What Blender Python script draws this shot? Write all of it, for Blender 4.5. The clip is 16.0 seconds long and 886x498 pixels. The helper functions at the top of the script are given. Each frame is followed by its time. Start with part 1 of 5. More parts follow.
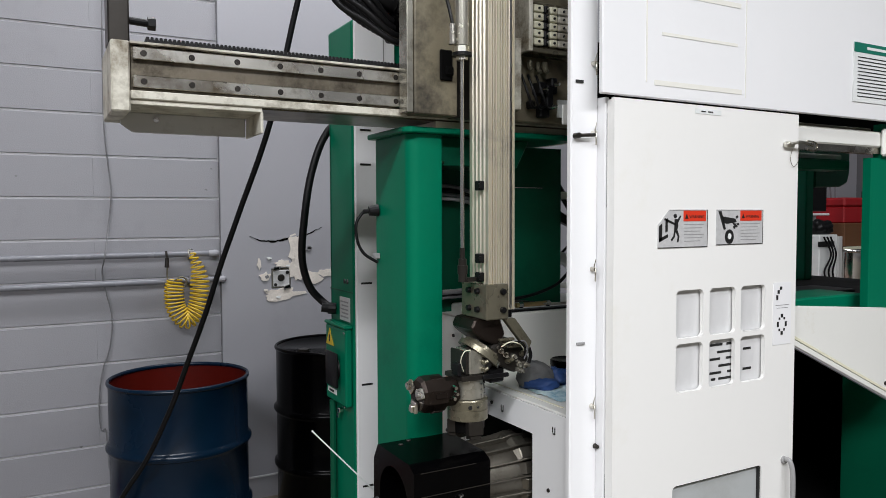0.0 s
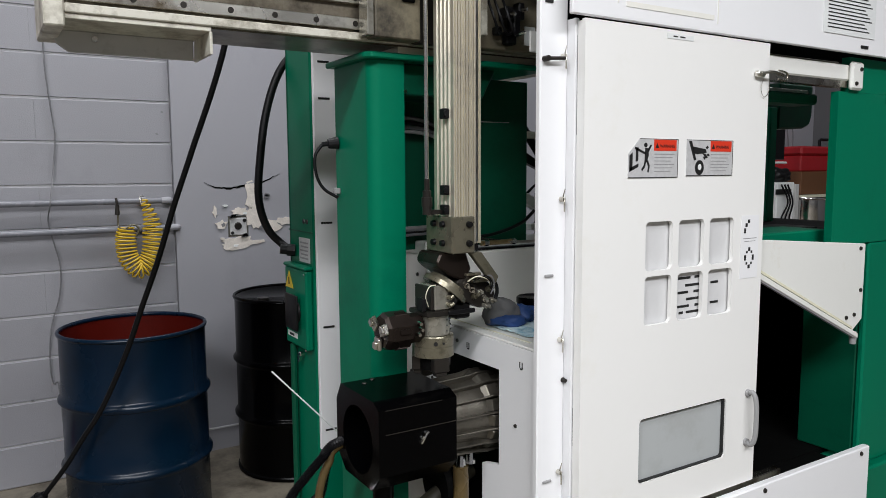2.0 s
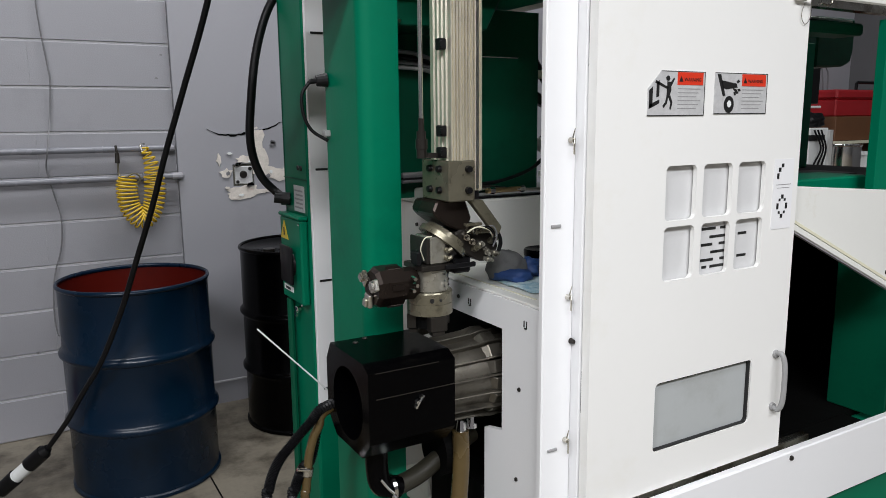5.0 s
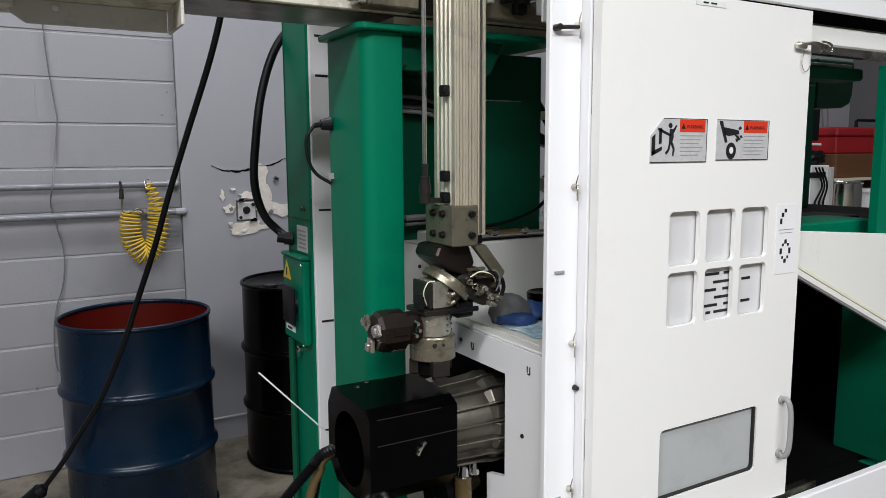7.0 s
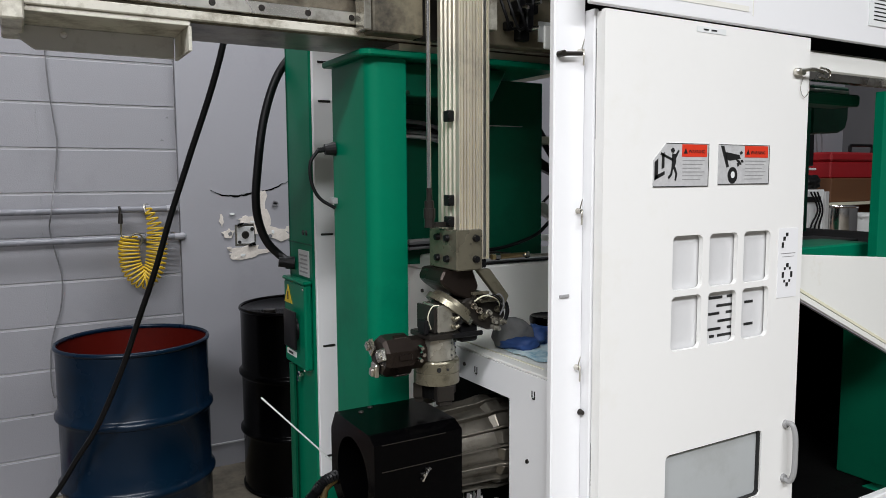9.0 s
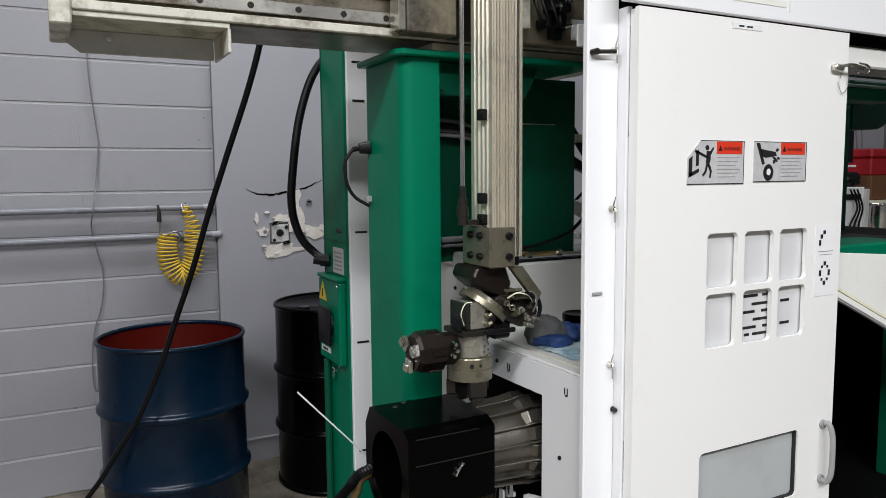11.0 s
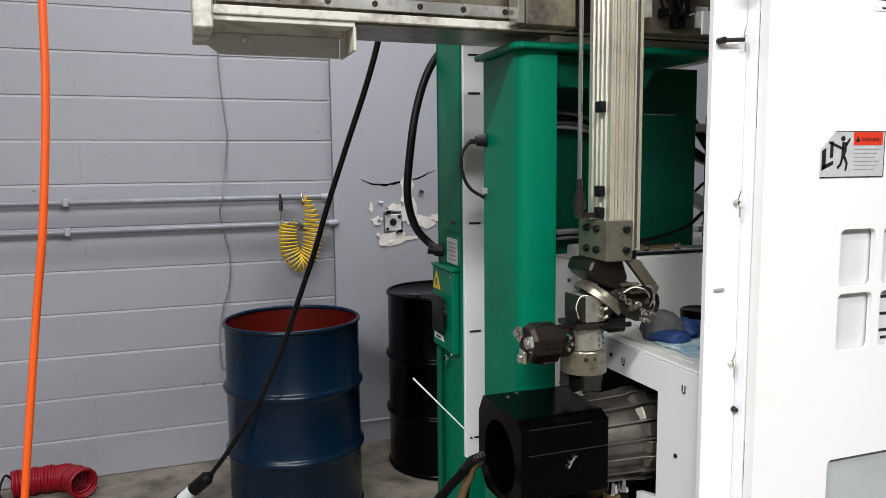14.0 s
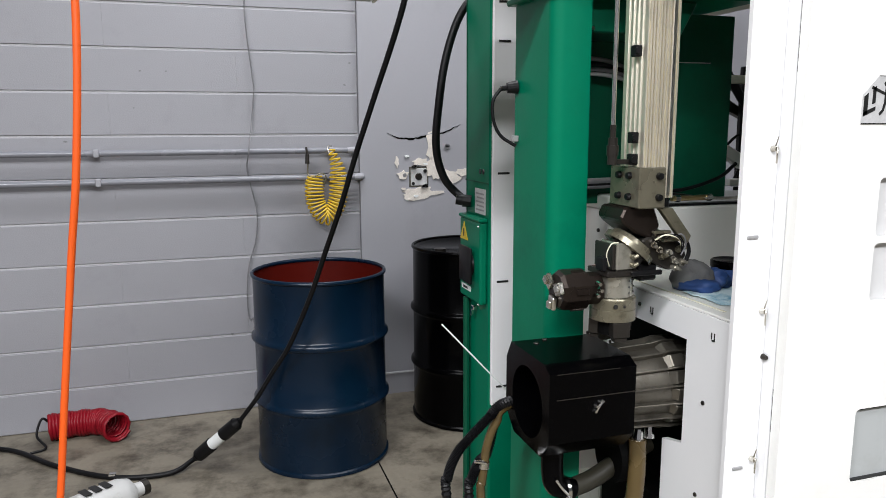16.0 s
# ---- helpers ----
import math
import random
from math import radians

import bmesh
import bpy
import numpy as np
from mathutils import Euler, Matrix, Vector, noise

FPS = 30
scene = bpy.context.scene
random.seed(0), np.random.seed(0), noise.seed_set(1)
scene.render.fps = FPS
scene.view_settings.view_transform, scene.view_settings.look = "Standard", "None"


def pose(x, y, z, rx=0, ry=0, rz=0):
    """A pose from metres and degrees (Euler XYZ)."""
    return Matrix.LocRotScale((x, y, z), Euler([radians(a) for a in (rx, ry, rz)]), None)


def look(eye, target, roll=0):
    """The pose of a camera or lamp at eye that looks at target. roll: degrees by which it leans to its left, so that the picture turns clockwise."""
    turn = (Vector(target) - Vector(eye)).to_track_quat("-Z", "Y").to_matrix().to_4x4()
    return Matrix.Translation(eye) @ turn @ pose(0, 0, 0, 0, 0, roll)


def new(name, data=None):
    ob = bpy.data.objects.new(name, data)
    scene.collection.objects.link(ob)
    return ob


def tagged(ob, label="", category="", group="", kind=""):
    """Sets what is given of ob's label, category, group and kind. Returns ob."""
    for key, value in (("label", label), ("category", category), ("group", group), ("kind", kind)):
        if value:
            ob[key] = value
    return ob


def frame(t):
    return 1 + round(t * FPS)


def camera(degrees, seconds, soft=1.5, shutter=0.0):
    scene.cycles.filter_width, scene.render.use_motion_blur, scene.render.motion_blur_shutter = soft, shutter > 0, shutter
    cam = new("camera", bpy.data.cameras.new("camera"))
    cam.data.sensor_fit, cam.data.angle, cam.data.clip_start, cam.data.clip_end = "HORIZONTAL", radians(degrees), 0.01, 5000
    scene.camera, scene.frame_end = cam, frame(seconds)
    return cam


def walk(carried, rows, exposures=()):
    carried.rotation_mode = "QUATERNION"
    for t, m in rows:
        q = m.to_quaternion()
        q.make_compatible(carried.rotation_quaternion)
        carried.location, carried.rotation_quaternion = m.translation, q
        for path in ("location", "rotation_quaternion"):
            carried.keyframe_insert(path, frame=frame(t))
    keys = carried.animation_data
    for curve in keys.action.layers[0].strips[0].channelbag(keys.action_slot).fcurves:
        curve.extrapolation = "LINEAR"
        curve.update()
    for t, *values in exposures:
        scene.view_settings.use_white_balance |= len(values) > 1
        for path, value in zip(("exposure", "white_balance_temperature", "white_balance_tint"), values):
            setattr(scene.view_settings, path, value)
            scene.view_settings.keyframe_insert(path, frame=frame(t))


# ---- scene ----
cam = camera(62.4, 16.0, soft=0.0)
PATH = [
    (0, (1.594, 1.383, 1.606), (2.558, 3.133, 1.512), -0.2),
    (0.5, (1.605, 1.388, 1.579), (2.587, 3.129, 1.49), -0.3),
    (1, (1.612, 1.401, 1.571), (2.616, 3.126, 1.446), -0.3),
    (1.5, (1.62, 1.413, 1.564), (2.643, 3.123, 1.391), -0.4),
    (2, (1.617, 1.439, 1.548), (2.668, 3.127, 1.335), -0.3),
    (2.5, (1.605, 1.465, 1.517), (2.682, 3.134, 1.284), -0.3),
    (3, (1.629, 1.488, 1.512), (2.696, 3.157, 1.235), -0.3),
    (3.5, (1.664, 1.514, 1.52), (2.708, 3.186, 1.185), -0.4),
    (6, (1.757, 1.544, 1.532), (2.73, 3.259, 1.193), -0.3),
    (6.5, (1.751, 1.546, 1.542), (2.733, 3.262, 1.242), -0.3),
    (7, (1.741, 1.547, 1.552), (2.733, 3.264, 1.29), -0.3),
    (7.5, (1.734, 1.549, 1.555), (2.734, 3.266, 1.324), -0.3),
    (8, (1.729, 1.553, 1.555), (2.736, 3.269, 1.345), -0.3),
    (8.5, (1.726, 1.554, 1.552), (2.736, 3.269, 1.353), -0.3),
    (11, (1.713, 1.542, 1.551), (2.645, 3.3, 1.352), -0.5),
    (11.5, (1.706, 1.539, 1.559), (2.6, 3.316, 1.354), -0.6),
    (12, (1.7, 1.534, 1.561), (2.55, 3.333, 1.357), -0.7),
    (12.5, (1.697, 1.533, 1.562), (2.501, 3.353, 1.359), -0.7),
    (13, (1.695, 1.535, 1.559), (2.452, 3.375, 1.359), -0.7),
    (13.5, (1.694, 1.536, 1.561), (2.403, 3.394, 1.35), -0.7),
    (14, (1.689, 1.532, 1.559), (2.353, 3.405, 1.333), -0.6),
    (14.5, (1.686, 1.53, 1.552), (2.31, 3.414, 1.304), -0.5),
    (15, (1.683, 1.533, 1.547), (2.285, 3.42, 1.271), -0.5),
    (15.5, (1.679, 1.533, 1.536), (2.276, 3.417, 1.233), -0.3),
    (16, (1.669, 1.53, 1.53), (2.271, 3.408, 1.197), -0.2),
]
walk(cam, [(t, look(eye, target, roll)) for t, eye, target, roll in PATH], exposures=[(0, -0.2), (2, -0.24), (8.5, -0.17), (11, -0.17), (13.0, -0.05), (14.5, 0.17), (16, 0.24)])


# ---- light: ceiling strips behind and over the walk, closed room ----
world = bpy.data.worlds.new("world")
scene.world = world
world.use_nodes = True
world.node_tree.nodes["Background"].inputs[0].default_value = (0.75, 0.8, 0.9, 1)
world.node_tree.nodes["Background"].inputs[1].default_value = 0.004


def strip_lamp(x, y, z, sx, sy, watts, turn=0):
    data = bpy.data.lights.new("strip_lamp", "AREA")
    data.shape, data.size, data.size_y = "RECTANGLE", sx, sy
    data.energy, data.color = watts, (0.955, 0.965, 1.0)
    ob = new("strip_lamp", data)
    ob.matrix_world = pose(x, y, z, 0, 0, turn)
    return ob


LAMPS = [(0.8, -1.1, 4.22, 285), (3.3, -0.7, 4.22, 155), (-0.9, 0.7, 4.22, 225), (2.5, 4.4, 4.22, 95), (5.6, 3.2, 4.22, 70)]
for lx, ly, lz, lw in LAMPS:
    strip_lamp(lx, ly, lz, 2.4, 0.5, lw)


# ---- materials ----
def mat(name, col, rough=0.5, metal=0.0, var=0.12, scale=9.0, fine=120.0, bump=0.05, dirt=None, dirt_amount=0.0, dirt_scale=3.0, coat=0.0, spec=0.5):
    m = bpy.data.materials.new(name)
    m.use_nodes = True
    nt = m.node_tree
    b = nt.nodes["Principled BSDF"]
    b.inputs["Roughness"].default_value, b.inputs["Metallic"].default_value = rough, metal
    b.inputs["Coat Weight"].default_value = coat
    b.inputs["Specular IOR Level"].default_value = spec
    tc = nt.nodes.new("ShaderNodeNewGeometry")
    n1, n2 = nt.nodes.new("ShaderNodeTexNoise"), nt.nodes.new("ShaderNodeTexNoise")
    n1.inputs["Scale"].default_value, n2.inputs["Scale"].default_value = scale, fine
    n1.inputs["Detail"].default_value, n2.inputs["Detail"].default_value = 5, 3
    for n in (n1, n2):
        nt.links.new(tc.outputs["Position"], n.inputs["Vector"])
    mix = nt.nodes.new("ShaderNodeMix")
    mix.data_type = "RGBA"
    mix.inputs[6].default_value = (*[c * (1 - var) for c in col], 1)
    mix.inputs[7].default_value = (*[min(1, c * (1 + var)) for c in col], 1)
    avg = nt.nodes.new("ShaderNodeMath")
    avg.operation = "MULTIPLY_ADD"
    avg.inputs[1].default_value, avg.inputs[2].default_value = 0.35, 0.0
    nt.links.new(n2.outputs["Fac"], avg.inputs[0])
    add = nt.nodes.new("ShaderNodeMath")
    add.operation = "MULTIPLY_ADD"
    add.inputs[1].default_value = 0.65
    nt.links.new(n1.outputs["Fac"], add.inputs[0])
    nt.links.new(avg.outputs[0], add.inputs[2])
    nt.links.new(add.outputs[0], mix.inputs[0])
    out = mix.outputs[2]
    if dirt:
        n3 = nt.nodes.new("ShaderNodeTexNoise")
        n3.inputs["Scale"].default_value, n3.inputs["Detail"].default_value, n3.inputs["Roughness"].default_value = dirt_scale, 8, 0.7
        nt.links.new(tc.outputs["Position"], n3.inputs["Vector"])
        ramp = nt.nodes.new("ShaderNodeValToRGB")
        ramp.color_ramp.elements[0].position = 0.62 - 0.25 * dirt_amount
        ramp.color_ramp.elements[1].position = 0.78 - 0.15 * dirt_amount
        nt.links.new(n3.outputs["Fac"], ramp.inputs[0])
        mx = nt.nodes.new("ShaderNodeMix")
        mx.data_type = "RGBA"
        mx.inputs[7].default_value = (*dirt, 1)
        nt.links.new(ramp.outputs[0], mx.inputs[0])
        nt.links.new(out, mx.inputs[6])
        out = mx.outputs[2]
    nt.links.new(out, b.inputs["Base Color"])
    rr = nt.nodes.new("ShaderNodeMapRange")
    rr.inputs[3].default_value, rr.inputs[4].default_value = max(0.02, rough - 0.1), min(1, rough + 0.1)
    nt.links.new(n1.outputs["Fac"], rr.inputs[0])
    nt.links.new(rr.outputs[0], b.inputs["Roughness"])
    if bump:
        bp = nt.nodes.new("ShaderNodeBump")
        bp.inputs["Strength"].default_value, bp.inputs["Distance"].default_value = bump, 0.004
        nt.links.new(add.outputs[0], bp.inputs["Height"])
        nt.links.new(bp.outputs[0], b.inputs["Normal"])
    return m


GREYWALL = mat("grey_block_paint", (0.295, 0.295, 0.318), 0.6, 0, 0.05, 3, 180, 0.5, (0.255, 0.255, 0.275), 0.25, 2.2)
GREYFLAT = mat("grey_render_paint", (0.32, 0.32, 0.346), 0.6, 0, 0.05, 2, 90, 0.15, (0.28, 0.28, 0.3), 0.2, 1.6)
MORTAR = mat("mortar_edge", (0.62, 0.62, 0.64), 0.8, 0, 0.15, 20, 100, 0.2)
JOINTPAINT = mat("pale_joint_paint", (0.55, 0.55, 0.57), 0.6, 0, 0.1, 20, 100, 0.2)
CONCRETE = mat("concrete_floor", (0.175, 0.155, 0.12), 0.5, 0, 0.42, 3.4, 38, 0.4, (0.045, 0.036, 0.026), 0.68, 5.2)
# dark greys for the unseen ceiling and walls, set to cut bounce light
CEILING = mat("low_bounce_grey", (0.22, 0.22, 0.22), 0.8)
DIMWALL = mat("low_bounce_wall", (0.1, 0.1, 0.105), 0.7)
WHITE = mat("white_enamel", (0.83, 0.832, 0.84), 0.33, 0, 0.02, 4, 60, 0.03, (0.79, 0.79, 0.78), 0.0, 1.5)
DOORWHITE = mat("door_enamel", (0.835, 0.83, 0.805), 0.33, 0, 0.02, 4, 60, 0.03, (0.78, 0.765, 0.70), 0.12, 1.3)
CREAM = mat("cream_enamel", (0.79, 0.79, 0.75), 0.35, 0, 0.03, 6, 60, 0.05, (0.66, 0.63, 0.54), 0.0, 5)
DIRTYWHITE = mat("stained_white_paint", (0.6, 0.58, 0.5), 0.42, 0, 0.12, 10, 80, 0.1, (0.14, 0.11, 0.065), 0.68, 12)
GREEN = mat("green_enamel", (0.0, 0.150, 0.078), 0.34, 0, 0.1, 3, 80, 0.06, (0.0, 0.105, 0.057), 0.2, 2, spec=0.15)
# darker copy of the green enamel with shade in its colour; also seams, conduit
DARKGREEN = mat("green_enamel_shaded", (0.001, 0.075, 0.038), 0.38, 0, 0.15, 4, 80, 0.08, (0.0, 0.045, 0.024), 0.35, 3, spec=0.25)
BLACK = mat("black_enamel", (0.0008, 0.0008, 0.001), 0.2, 0, 0.2, 6, 90, 0.02, spec=0.07)
RUBBER = mat("black_rubber", (0.004, 0.004, 0.0047), 0.45, 0, 0.2, 10, 90, 0.1, spec=0.25)
# near-black: puts the shade of recesses into the colour; also cracks, joints, holes
DARK = mat("shade_and_gap_black", (0.002, 0.002, 0.002), 0.7, 0, 0.3, 8, 60, 0.2, spec=0.08)
STEEL = mat("ground_steel", (0.66, 0.64, 0.58), 0.27, 1, 0.15, 8, 90, 0.05, (0.2, 0.16, 0.11), 0.5, 11)
ALU = mat("extruded_aluminium", (0.78, 0.73, 0.6), 0.42, 0.75, 0.06, 5, 60, 0.05, (0.45, 0.42, 0.36), 0.15, 6)
WORNALU = mat("worn_aluminium", (0.4, 0.385, 0.33), 0.26, 0.7, 0.18, 10, 90, 0.1, (0.13, 0.11, 0.075), 0.4, 18)
FADEDTAPE = mat("faded_tape", (0.79, 0.78, 0.72), 0.5, 0, 0.06, 30, 90, 0.1)
OILSTEEL = mat("oily_cast_steel", (0.19, 0.174, 0.125), 0.28, 0.6, 0.25, 14, 90, 0.12, (0.06, 0.05, 0.032), 0.4, 20)
DARKSTEEL = mat("blackened_steel", (0.035, 0.031, 0.027), 0.34, 0.6, 0.25, 14, 90, 0.1)
BROWNSTEEL = mat("brown_oily_steel", (0.03, 0.022, 0.018), 0.3, 0.7, 0.3, 14, 90, 0.15)
BEAMSTEEL = mat("stained_beam_steel", (0.22, 0.19, 0.145), 0.33, 0.75, 0.35, 7, 90, 0.12, (0.035, 0.03, 0.022), 0.55, 9)
CARRIAGE = mat("dirty_beige_paint", (0.2, 0.175, 0.12), 0.45, 0.25, 0.25, 6, 90, 0.12, (0.03, 0.025, 0.018), 0.6, 7)
CASTALU = mat("cast_aluminium", (0.15, 0.138, 0.115), 0.38, 0.85, 0.3, 12, 90, 0.3, (0.05, 0.045, 0.035), 0.45, 14)
CHROME = mat("bright_steel", (0.75, 0.74, 0.72), 0.15, 1, 0.05)
DRUMBLUE = mat("blue_drum_paint", (0.0019, 0.0115, 0.028), 0.26, 0, 0.15, 3, 60, 0.05, (0.0012, 0.006, 0.013), 0.25, 3, spec=0.28)
DRUMRED = mat("red_oxide_lining", (0.1, 0.006, 0.003), 0.55, 0, 0.15, 6, 60, 0.1, (0.06, 0.008, 0.005), 0.2, 5, spec=0.15)
YELLOW = mat("yellow_hose", (0.62, 0.41, 0.02), 0.4, 0, 0.1)
ORANGE = mat("orange_hose", (0.95, 0.125, 0.012), 0.42, 0, 0.06)
REDHOSE = mat("red_hose", (0.2, 0.003, 0.010), 0.42, 0, 0.25, spec=0.25)
PIPEPAINT = mat("pipe_paint", (0.21, 0.215, 0.24), 0.25, 0, 0.1)
PLASTER = mat("broken_plaster", (0.68, 0.63, 0.57), 0.9, 0, 0.4, 25, 120, 0.9)
PISTON = mat("polished_rod", (0.7, 0.69, 0.66), 0.2, 1.0, 0.04)
DULLHOSE = mat("dull_hose", (0.02, 0.018, 0.011), 0.5, 0, 0.2)
CLEARHOSE = mat("amber_hose", (0.085, 0.058, 0.022), 0.25, 0, 0.25, 7, 60, 0.05, (0.04, 0.028, 0.012), 0.4, 6)
GLOVEGREY = mat("grey_knit", (0.16, 0.16, 0.16), 0.9, 0, 0.2, 40, 300, 0.6)
GLOVEBLUE = mat("blue_latex", (0.02, 0.06, 0.2), 0.6, 0, 0.2, 30, 150, 0.3)
RAG = mat("blue_white_paper", (0.55, 0.68, 0.72), 0.8, 0, 0.1, 10, 90, 0.3, (0.04, 0.25, 0.4), 0.5, 16)
PANE = mat("grey_acrylic_pane", (0.43, 0.45, 0.45), 0.12, 0, 0.06, 2, 40, 0.0, (0.36, 0.37, 0.36), 0.3, 3)
INNER = mat("inner_guard_paint", (0.64, 0.64, 0.64), 0.4, 0, 0.05)
LABELSIL = mat("silver_label", (0.6, 0.6, 0.6), 0.35, 0.2, 0.3, 90, 500, 0.05)
LABELRED = mat("red_label", (0.65, 0.04, 0.015), 0.4)
INK = mat("black_ink", (0.01, 0.01, 0.01), 0.5)
JUGWHITE = mat("dull_pale_plastic", (0.5, 0.5, 0.49), 0.45, 0, 0.1, 8, 60, 0.1, (0.3, 0.29, 0.27), 0.3, 9)
PAPER = mat("paper_white", (0.75, 0.77, 0.76), 0.5)
SIGNGREEN = mat("sign_green", (0.01, 0.16, 0.11), 0.4)
TAPE = mat("old_tape", (0.7, 0.68, 0.52), 0.5)
GREYPLASTIC = mat("grey_plastic", (0.3, 0.3, 0.3), 0.4)
YELLOWLAB = mat("yellow_label", (0.7, 0.5, 0.02), 0.4)
WOOD = mat("brown_wood", (0.14, 0.06, 0.025), 0.5, 0, 0.3, 8, 60, 0.1)
REDBOX = mat("red_box_paint", (0.35, 0.01, 0.015), 0.4)
WIRE = mat("grey_wire", (0.18, 0.18, 0.19), 0.5)
BRASS = mat("brass", (0.55, 0.4, 0.2), 0.3, 1)


# ---- mesh helpers ----
def thing(name, base, label, category, group="", kind=""):
    ob = new(name)
    ob.location = base
    ob.empty_display_size = 0.1
    return tagged(ob, label, category, group, kind)


def part(name, bm, material, parent=None, label="", smooth=None):
    """One mesh under a thing or a part; its vertices are given in the world."""
    root = parent
    while root is not None and root.parent is not None:
        root = root.parent
    if root is not None:
        bmesh.ops.translate(bm, verts=bm.verts, vec=-root.location)
    bmesh.ops.recalc_face_normals(bm, faces=bm.faces)
    me = bpy.data.meshes.new(name)
    bm.to_mesh(me)
    bm.free()
    me.materials.append(material)
    if smooth is not None:
        me.polygons.foreach_set("use_smooth", [True] * len(me.polygons))
        me.set_sharp_from_angle(angle=radians(smooth))
    ob = new(name, me)
    ob.parent = parent
    return tagged(ob, label)


def solid(name, bm, material, label, category, group="", kind="", smooth=None):
    """A thing that is one mesh."""
    return tagged(part(name, bm, material, None, "", smooth), label, category, group, kind)


def B(bm, x0, x1, y0, y1, z0, z1, bevel=0.0, seg=1):
    """A box, its edges eased."""
    b2 = bmesh.new()
    bmesh.ops.create_cube(b2, size=1)
    for v in b2.verts:
        v.co = Vector(((x0 + x1) / 2 + v.co.x * (x1 - x0), (y0 + y1) / 2 + v.co.y * (y1 - y0), (z0 + z1) / 2 + v.co.z * (z1 - z0)))
    if bevel:
        bmesh.ops.bevel(b2, geom=b2.edges[:], offset=bevel, segments=seg, affect="EDGES", profile=0.5)
    join(bm, b2)
    return bm


def join(bm, b2, m=None):
    if m is not None:
        bmesh.ops.transform(b2, matrix=m, verts=b2.verts)
    vs = [bm.verts.new(v.co) for v in b2.verts]
    b2.verts.index_update()
    for f in b2.faces:
        bm.faces.new([vs[v.index] for v in f.verts])
    b2.free()


def box(*a, **k):
    return B(bmesh.new(), *a, **k)


def C(bm, p, q, r, r2=None, seg=20, ends=True):
    """A cylinder or cone from p to q."""
    p, q = Vector(p), Vector(q)
    r2 = r if r2 is None else r2
    b2 = bmesh.new()
    bmesh.ops.create_cone(b2, cap_ends=ends, segments=seg, radius1=r, radius2=r2, depth=(q - p).length)
    m = Matrix.Translation((p + q) / 2) @ (q - p).to_track_quat("Z", "Y").to_matrix().to_4x4()
    join(bm, b2, m)
    return bm


def cyl(*a, **k):
    return C(bmesh.new(), *a, **k)


def spline(points, n=8):
    """Catmull-Rom through the points."""
    P = [Vector(p) for p in points]
    P = [2 * P[0] - P[1], *P, 2 * P[-1] - P[-2]]
    out = []
    for i in range(1, len(P) - 2):
        a, b, c, d = P[i - 1 : i + 3]
        for k in range(n):
            t = k / n
            out.append(0.5 * (2 * b + (c - a) * t + (2 * a - 5 * b + 4 * c - d) * t * t + (3 * b - a - 3 * c + d) * t**3))
    out.append(P[-2])
    return out


def T(bm, points, r, seg=10, n=8, smooth=True, ribs=0.0):
    """A tube swept along the points; ribs: a second radius for every other ring."""
    pts = spline(points, n) if smooth else [Vector(p) for p in points]
    rings, side = [], None
    for i, p in enumerate(pts):
        d = (pts[min(i + 1, len(pts) - 1)] - pts[max(i - 1, 0)]).normalized()
        if side is None:
            side = d.orthogonal().normalized()
        side = (side - d * side.dot(d)).normalized()
        up = d.cross(side)
        rr = ribs if ribs and i % 2 else r
        rings.append([bm.verts.new(p + rr * (math.cos(a) * side + math.sin(a) * up)) for a in (2 * math.pi * k / seg for k in range(seg))])
    for a, b in zip(rings, rings[1:]):
        for k in range(seg):
            bm.faces.new((a[k], a[(k + 1) % seg], b[(k + 1) % seg], b[k]))
    bm.faces.new(rings[0][::-1])
    bm.faces.new(rings[-1])
    return bm


def tube(*a, **k):
    return T(bmesh.new(), *a, **k)


def PR(bm, outline, axis, a, b, bevel=0.0):
    """A prism: an outline in the two other axes, from a to b along axis."""
    b2 = bmesh.new()

    def at(u, v, w):
        return {"x": (w, u, v), "y": (u, w, v), "z": (u, v, w)}[axis]

    lo = [b2.verts.new(at(u, v, a)) for u, v in outline]
    hi = [b2.verts.new(at(u, v, b)) for u, v in outline]
    n = len(outline)
    b2.faces.new(lo)
    b2.faces.new(hi[::-1])
    for i in range(n):
        b2.faces.new((lo[i], hi[i], hi[(i + 1) % n], lo[(i + 1) % n]))
    bmesh.ops.recalc_face_normals(b2, faces=b2.faces)
    if bevel:
        bmesh.ops.bevel(b2, geom=b2.edges[:], offset=bevel, segments=1, affect="EDGES")
    join(bm, b2)
    return bm


def prism(*a, **k):
    return PR(bmesh.new(), *a, **k)


def L(bm, profile, centre, seg=40, axis="z"):
    """A turned body: profile of (radius, height)."""
    c = Vector(centre)
    rings = []
    for r, h in profile:
        ring = []
        for k in range(seg):
            a = 2 * math.pi * k / seg
            o = (r * math.cos(a), r * math.sin(a), h)
            ring.append(bm.verts.new(c + Vector(o if axis == "z" else (o[2], o[0], o[1]))))
        rings.append(ring)
    for a, b in zip(rings, rings[1:]):
        for k in range(seg):
            bm.faces.new((a[k], a[(k + 1) % seg], b[(k + 1) % seg], b[k]))
    return bm


